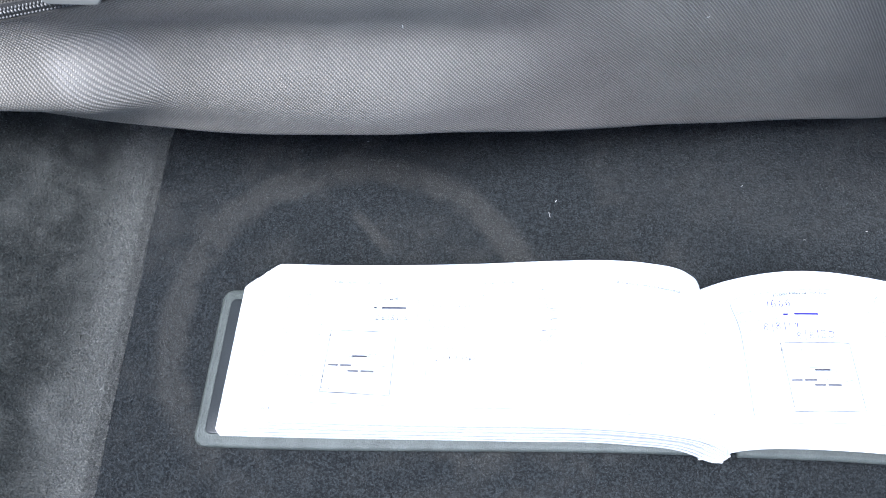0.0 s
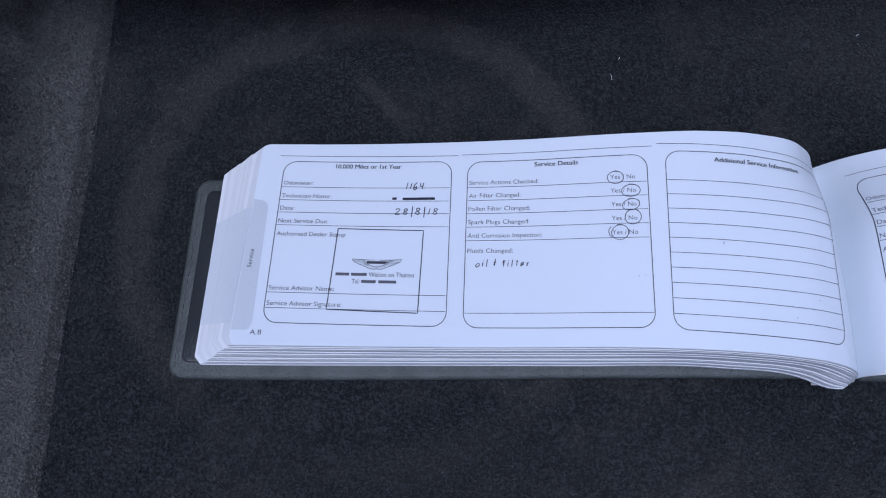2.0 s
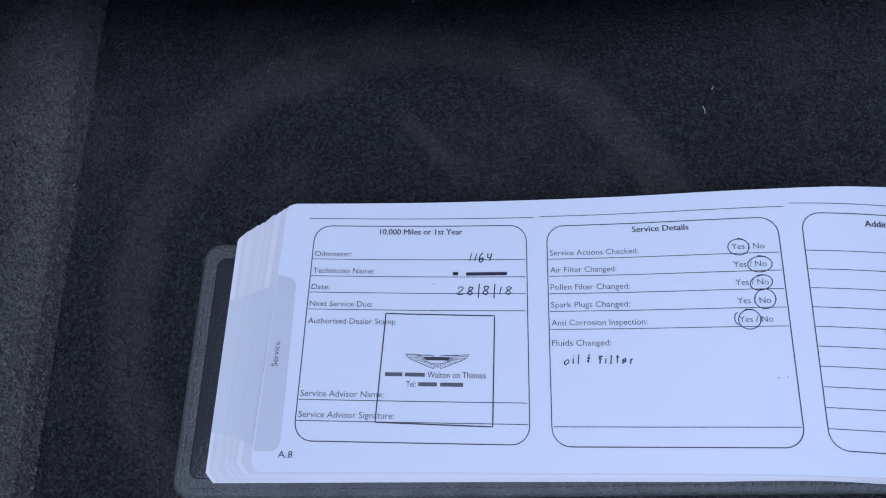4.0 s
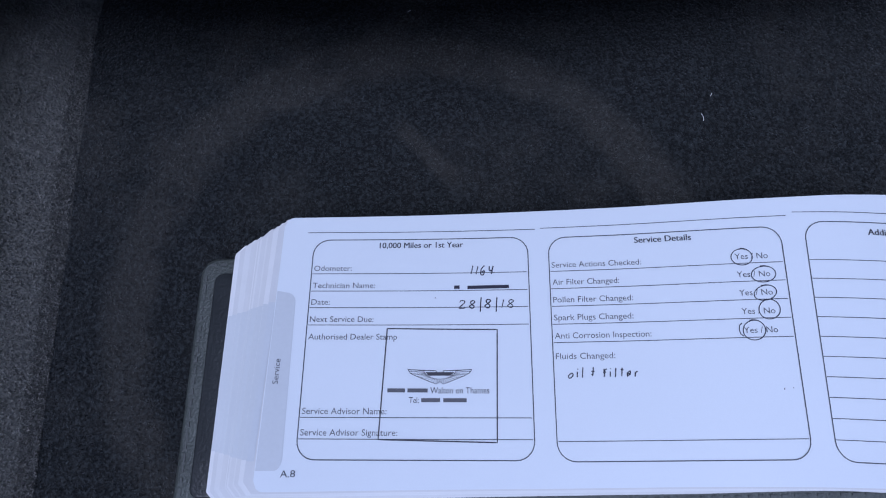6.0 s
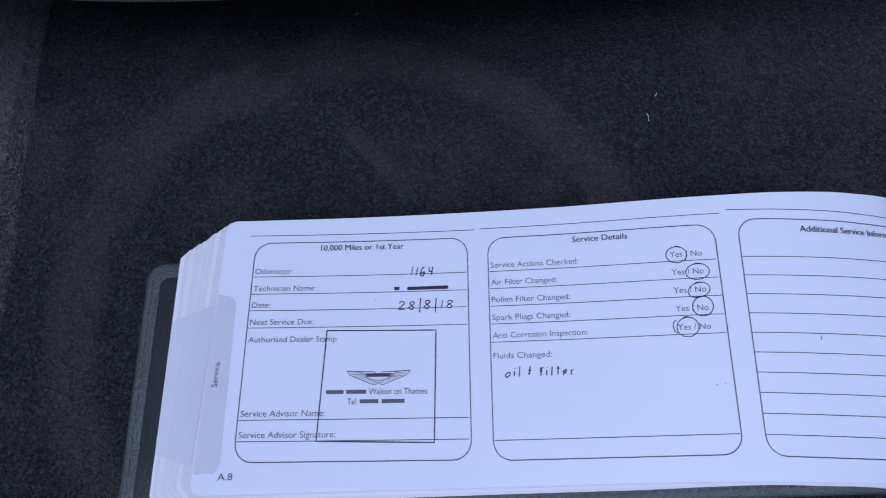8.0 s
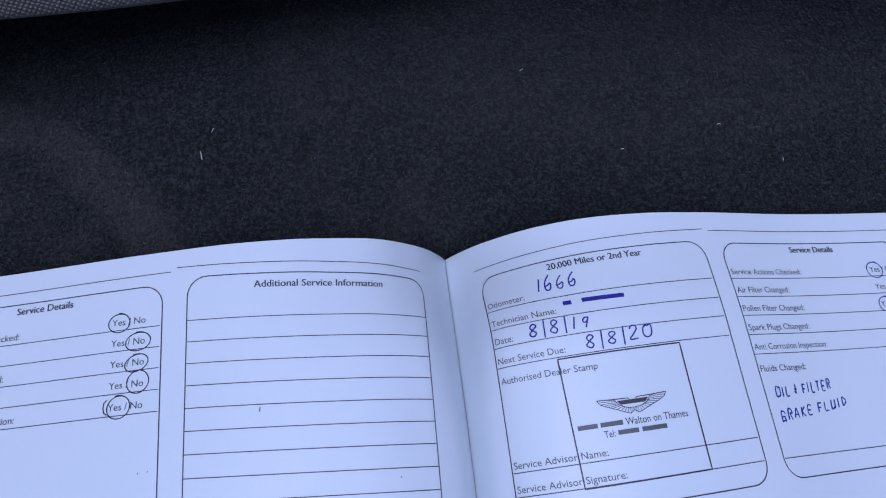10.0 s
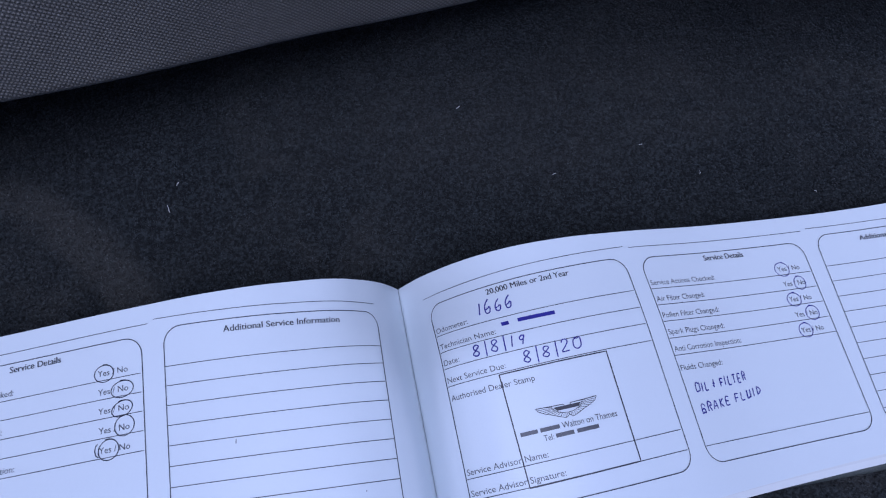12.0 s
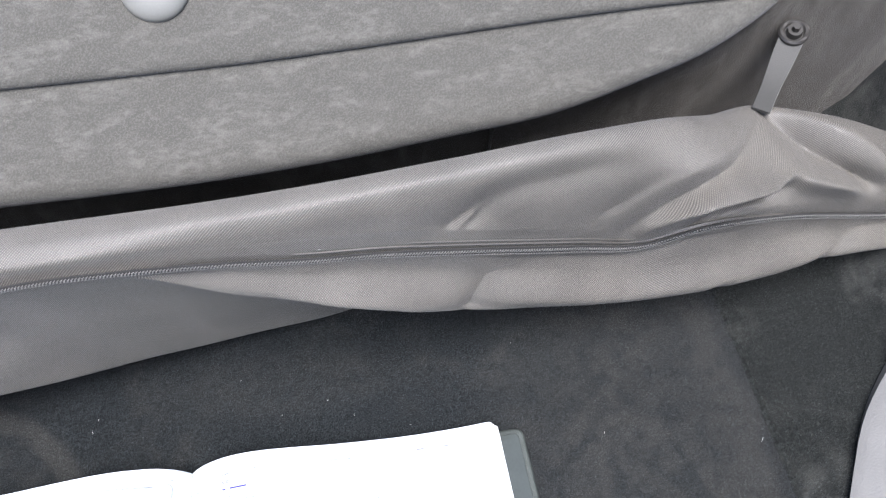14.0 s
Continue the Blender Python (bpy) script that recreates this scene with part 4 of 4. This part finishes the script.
def pen_loop(x, y, rx, ry, col, mat, thick=0.26, tilt=10):
    pts = []
    for k in range(34):
        a = radians(60 + k * 12)
        q = 1 + 0.05 * math.sin(a * 1.7) + 0.0025 * k
        px, py = rx * q * math.cos(a), ry * q * math.sin(a)
        c, s = math.cos(radians(tilt)), math.sin(radians(tilt))
        pts.append((x + c * px - s * py, y + s * px + c * py))
    return lay(ribbon(pts, thick), "pen_loop", mat, col)


def emblem(x, y, page, turn=0):
    """A winged emblem of plain shapes: a dark middle bar, two outlined wings and fanned strokes in them."""
    bm = bmesh.new()
    c, s = math.cos(radians(turn)), math.sin(radians(turn))

    def at(px, py):
        return (x + (c * px - s * py) / 1000, y + (s * px + c * py) / 1000)
    for k in range(4):
        wide = 3.9 - 0.22 * k
        ribbon((at(-wide, 1.12 - 0.25 * k), at(wide, 1.12 - 0.25 * k)), 0.00026, bm)
    for side in (-1, 1):
        edge = ((0.0, -1.35), (1.0, -2.1), (2.6, -1.55), (4.4, -0.75), (6.4, 0.0), (8.2, 0.9), (8.95, 1.95))
        ribbon([at(side * px, py) for px, py in edge], 0.00017, bm)
        ribbon([at(side * px, py) for px, py in ((8.95, 1.95), (4.6, 1.75), (1.1, 1.65), (0.75, 1.12))], 0.00022, bm)
        ribbon([at(side * px, py) for px, py in ((4.6, 1.75), (4.0, 0.6), (3.0, -0.1), (1.6, -0.6), (0.0, -0.75))], 0.00014, bm)
        for k in range(13):
            f = k / 12
            ex, ey = (float(np.interp(f * 6, range(7), [q[i] for q in edge])) for i in (0, 1))
            sx, sy = 0.3 + 4.2 * f, -0.7 + 2.2 * f * f
            ribbon((at(side * sx, sy), at(side * (sx + ex) / 2, (sy + ey) / 2 + 0.12 * f), at(side * ex, ey)), 0.00012, bm)
    return lay(bm, "winged_emblem", STAMP, page)


LINE, FORM, LABEL, TITLE = 0.20, 0.27, 2.4, 2.55


def first_column(col, title):
    """The column with the service's particulars."""
    lay(ribbon(round_box(0, 64, 17.3, 79.9), FORM), "form_box", INK, col)
    words(title, 32.4, 77.2, TITLE, col, INK, 25.0, "CENTER", bold=0.10)
    rows = ((69.2, "Odometer:", 11.2), (63.9, "Technician Name:", 18.4), (58.9, "Date:", 5.4), (53.8, "Next Service Due:", 18.4),
            (28.2, "Service Advisor Name:", 23.2), (22.6, "Service Advisor Signature:", 26.4))
    for y, text, wide in rows:
        words(text, 0.7, y + 0.9, LABEL, col, FINE_INK, wide)
        lay(ribbon(((0.3, y), (63.5, y)), LINE), "form_line", INK, col)
    words("Authorised Dealer Stamp", 0.7, 49.6, LABEL, col, FINE_INK, 25.4)


def second_column(col, choices, mat):
    """The column with the yes and no questions. choices: for each question the ringed answer's x, its height over the line, and the ring's radii and tilt."""
    lay(ribbon(round_box(0, 64, 17.1, 79.5), FORM), "form_box", INK, col)
    words("Service Details", 32.2, 76.8, TITLE, col, INK, 15.6, "CENTER", bold=0.10)
    texts = (("Service Actions Checked:", 25.1), ("Air Filter Changed:", 18.7), ("Pollen Filter Changed:", 22.1), ("Spark Plugs Changed:", 21.8), ("Anti Corrosion Inspection:", 26.2))
    for i, ((text, wide), (cx, cy, rx, ry, tilt)) in enumerate(zip(texts, choices)):
        y = 69.2 - 5.17 * i
        words(text, 0.7, y + 1.1, LABEL, col, FINE_INK, wide)
        words("Yes / No", 51.1, y + 1.2, LABEL, col, FINE_INK, 8.7)
        lay(ribbon(((0.3, y), (63.5, y)), LINE), "form_line", INK, col)
        pen_loop(cx + 0.8, y + cy, rx, ry, col, mat, tilt=tilt)
    words("Fluids Changed:", 0.7, 43.9, LABEL, col, FINE_INK, 16.1)
    lay(ribbon(((0.4, 22.2), (63.6, 22.2)), LINE), "form_line", INK, col)


def third_column(col):
    """The ruled column for further notes."""
    lay(ribbon(round_box(0, 64, 15.8, 80.0), FORM), "form_box", INK, col)
    words("Additional Service Information", 33.5, 76.4, TITLE, col, INK, 33.0, "CENTER", bold=0.10)
    for i in range(10):
        lay(ribbon(((0.2, 69 - 5.32 * i), (63.8, 69 - 5.32 * i)), LINE), "form_line", INK, col)


def dealer_stamp(corners, page, base, second, turn):
    """A rubber stamp: a frame, a winged emblem and two lines. base, second: left ends of the lines of type."""
    c, s = math.cos(radians(turn)), math.sin(radians(turn))
    lay(ribbon((*corners, corners[0]), 0.00036), "stamp_frame", STAMP, page)
    emblem(base[0] + 0.0146 * c, base[1] + 0.0047 + 0.0146 * s, page, turn)

    def bar(start, a, b):
        lay(ribbon(((start[0] + a * c, start[1] + 0.0008 + a * s), (start[0] + b * c, start[1] + 0.0008 + b * s)), 0.0011), "blank_bar", FINE_INK, page)
    bar(base, 0.0, 0.0049)
    bar(base, 0.0056, 0.0112)
    words("Walton on Thames", base[0] + 0.0119, base[1] + 0.0119 * s, 0.0025, page, STAMP, 0.0163, turn=turn)
    words("Tel:", second[0], second[1], 0.0024, page, STAMP, 0.0027, turn=turn)
    bar(second, 0.0034, 0.0086)
    bar(second, 0.0095, 0.0159)


P, Q = left_page, right_page
L1 = Column(P, (-208.2, -209.4, 2.5, 0.030), (-144.0, -145.4, 1.1, 0.026))
L2 = Column(P, (-138.0, -139.5, 0.9, 0.026), (-74.2, -75.4, 0.0, 0.017))
L3 = Column(P, (-67.8, -69.4, 0.5, 0.012), (-8.4, -9.6, -3.0, 0.018))
R1 = Column(Q, (8.0, 8.6, -3.4, 0.014), (69.4, 72.5, -1.0, 0.028))
R2 = Column(Q, (74.9, 78.2, -1.2, 0.018), (137.4, 140.9, -1.5, 0.018))
R3 = Column(Q, (143.6, 146.0, -0.4, 0.010), (207.2, 209.4, -1.5, 0.012))
first_column(L1, "10,000 Miles or 1st Year")
second_column(L2, ((52.1, 1.9, 2.8, 2.2, -4), (57.2, 1.9, 3.2, 2.1, 4), (57.0, 1.8, 3.0, 1.9, 14), (57.5, 2.4, 2.8, 2.5, 24), (52.9, 2.0, 2.9, 2.5, 12)), PEN)
lay(ribbon(((50.9, 48.9), (50.2, 49.5), (49.9, 50.6), (50.1, 51.8), (50.8, 52.5)), 0.26), "pen_loop", PEN, L2)
third_column(L3)
first_column(R1, "20,000 Miles or 2nd Year")
second_column(R2, ((52.0, 1.9, 2.7, 2.2, -14), (56.8, 1.9, 2.2, 2.1, 12), (52.1, 1.9, 2.6, 2.1, -8), (57.0, 2.0, 2.5, 2.2, 6), (52.0, 2.0, 2.5, 2.2, -10)), BLUE)
third_column(R3)
for col, a, b, y in ((L1, -2.0, 66.3, 82.3), (L2, -2.2, 66.0, 82.6), (L3, -3.0, 63.5, 82.9), (R1, -1.0, 65.3, 83.3), (R2, -2.4, 66.0, 83.2), (R3, -2.4, 65.0, 82.8)):
    lay(ribbon(((a, y), (b, y)), LINE), "form_line", INK, col)
# entries on the left page
pen("1164", 46.9, 68.7, 2.7, 7.3, L1, PEN)
lay(ribbon(((42.3, 64.9), (43.9, 64.9)), 1.0), "blank_bar", PEN, L1)
lay(ribbon(((46.2, 64.8), (58.2, 64.9)), 1.0), "blank_bar", PEN, L1)
pen("28/8/18", 43.6, 58.6, 2.3, 16.8, L1, PEN)
pen("oil + filter", 3.9, 38.9, 2.6, 19.4, L2, PEN)
dealer_stamp(((-0.1854, 0.0543), (-0.1540, 0.0532), (-0.1553, 0.0219), (-0.1874, 0.0232)), P, (-0.1851, 0.0357), (-0.1791, 0.0329), -1.2)
words("A.8", -0.2133, 0.0138, 0.0026, P, INK, 0.0040)
words("Service", -0.2158, 0.0388, 0.0024, P, INK, 0.0072, turn=88)
bm = bmesh.new()
tabpts = [(-0.2200, 0.0155), (-0.2181, 0.0666)] + [(-0.2155 + 0.003 * math.sin(a), 0.0630 + 0.003 * math.cos(a)) for a in np.linspace(0, math.pi / 2, 6)] \
    + [(-0.2150 + 0.002 * math.cos(a), 0.0190 - 0.0035 * math.sin(a)) for a in np.linspace(0, math.pi / 2, 6)]
bm.faces.new([bm.verts.new((px, py, -0.00006)) for px, py in tabpts])
lay(bm, "index_tab", TAB, P, "pale grey printed index tab")
# stray pen specks
for col, sx, sy, long in ((L3, 53.0, 29.6, 0.35), (L3, 43.5, 22.7, 0.35), (L3, 18.6, 46.0, 1.1), (L2, 59.3, 34.6, 0.4), (L2, 61.6, 34.9, 0.25), (L1, 36.8, 61.6, 0.3)):
    lay(ribbon(((sx, sy), (sx + 0.1, sy + long)), 0.24), "pen_speck", FINE_INK, col)
# entries on the right page
pen("1666", 15.6, 71.7, 3.8, 11.6, R1, BLUE, thick=0.36)
lay(ribbon(((21.3, 67.2), (23.5, 67.2)), 1.1), "blank_bar", BLUE, R1)
lay(ribbon(((26.2, 67.3), (37.1, 67.1)), 1.1), "blank_bar", BLUE, R1)
pen("8/8/19", 10.6, 60.0, 3.1, 17.2, R1, BLUE, thick=0.36, bar=(-0.25, 1.2))
pen("8/8/20", 24.3, 55.0, 3.1, 18.4, R1, BLUE, thick=0.36, rise=0.04, bar=(-0.3, 1.2))
pen("OIL + FILTER", 3.6, 37.2, 2.7, 20.4, R2, BLUE, thick=0.36, rise=0.06)
pen("BRAKE FLUID", 2.8, 31.0, 2.7, 25.2, R2, BLUE, thick=0.36, rise=0.11)
dealer_stamp(((0.0229, 0.0502), (0.0549, 0.0513), (0.0567, 0.0199), (0.0246, 0.0188)), Q, (0.0251, 0.0321), (0.0313, 0.0300), 1.8)
bm = bmesh.new()
bm.faces.new([bm.verts.new((px, py, -0.00006)) for px, py in ((0.2190, 0.022), (0.2190, 0.063), (0.2140, 0.062), (0.2125, 0.058), (0.2125, 0.026), (0.2140, 0.022))])
lay(bm, "index_tab", TAB, Q, "pale grey printed index tab")

# ---- lint on the carpet ----
LINT_AT = ((-0.071, 0.144, 0.0016, 60), (-0.075, 0.135, 0.0030, 100), (0.035, 0.157, 0.0016, 30), (0.119, 0.115, 0.0014, 80),
           (0.065, 0.124, 0.0012, 10), (0.251, 0.153, 0.0014, 40), (0.305, 0.068, 0.0016, 70), (0.424, 0.042, 0.0040, 50),
           (0.213, -0.017, 0.0016, 20), (-0.180, 0.180, 0.0012, 20), (0.10, 0.13, 0.0012, 0), (0.16, 0.10, 0.0010, 130))
for x, y, long, turn in LINT_AT:
    c, s = math.cos(radians(turn)) * long / 2, math.sin(radians(turn)) * long / 2
    ob = finish("lint_fibre", tube(((x - c, y - s, 0.0008), (x + 0.1 * s, y - 0.1 * c, 0.0013), (x + c, y + s, 0.0009)), 0.00010, 5), LINT)
    tagged(ob, "tiny white lint fibre on the black carpet", "lint", group="lint fibres")
# and on the bag's cloth
for place, u, v, long, turn in ((upper_bag, 0.419, 0.38, 0.0016, 20), (upper_bag, 0.569, 0.10, 0.0022, 170), (lower_bag, 0.530, 0.49, 0.0022, 95),
                                (lower_bag, 0.372, 0.62, 0.0014, 60), (lower_bag, 0.700, 0.40, 0.0012, 30)):
    p = Vector(place(u, v)) + Vector((0, -0.0012, 0.0008))
    d = Vector((math.cos(radians(turn)), -0.1, math.sin(radians(turn)))) * long / 2
    ob = finish("lint_fibre", tube((p - d, p + Vector((0, -0.0003, 0.0002)), p + d), 0.00016, 5), LINT)
    tagged(ob, "tiny white lint fibre on the grey bag cloth", "lint", group="lint fibres")
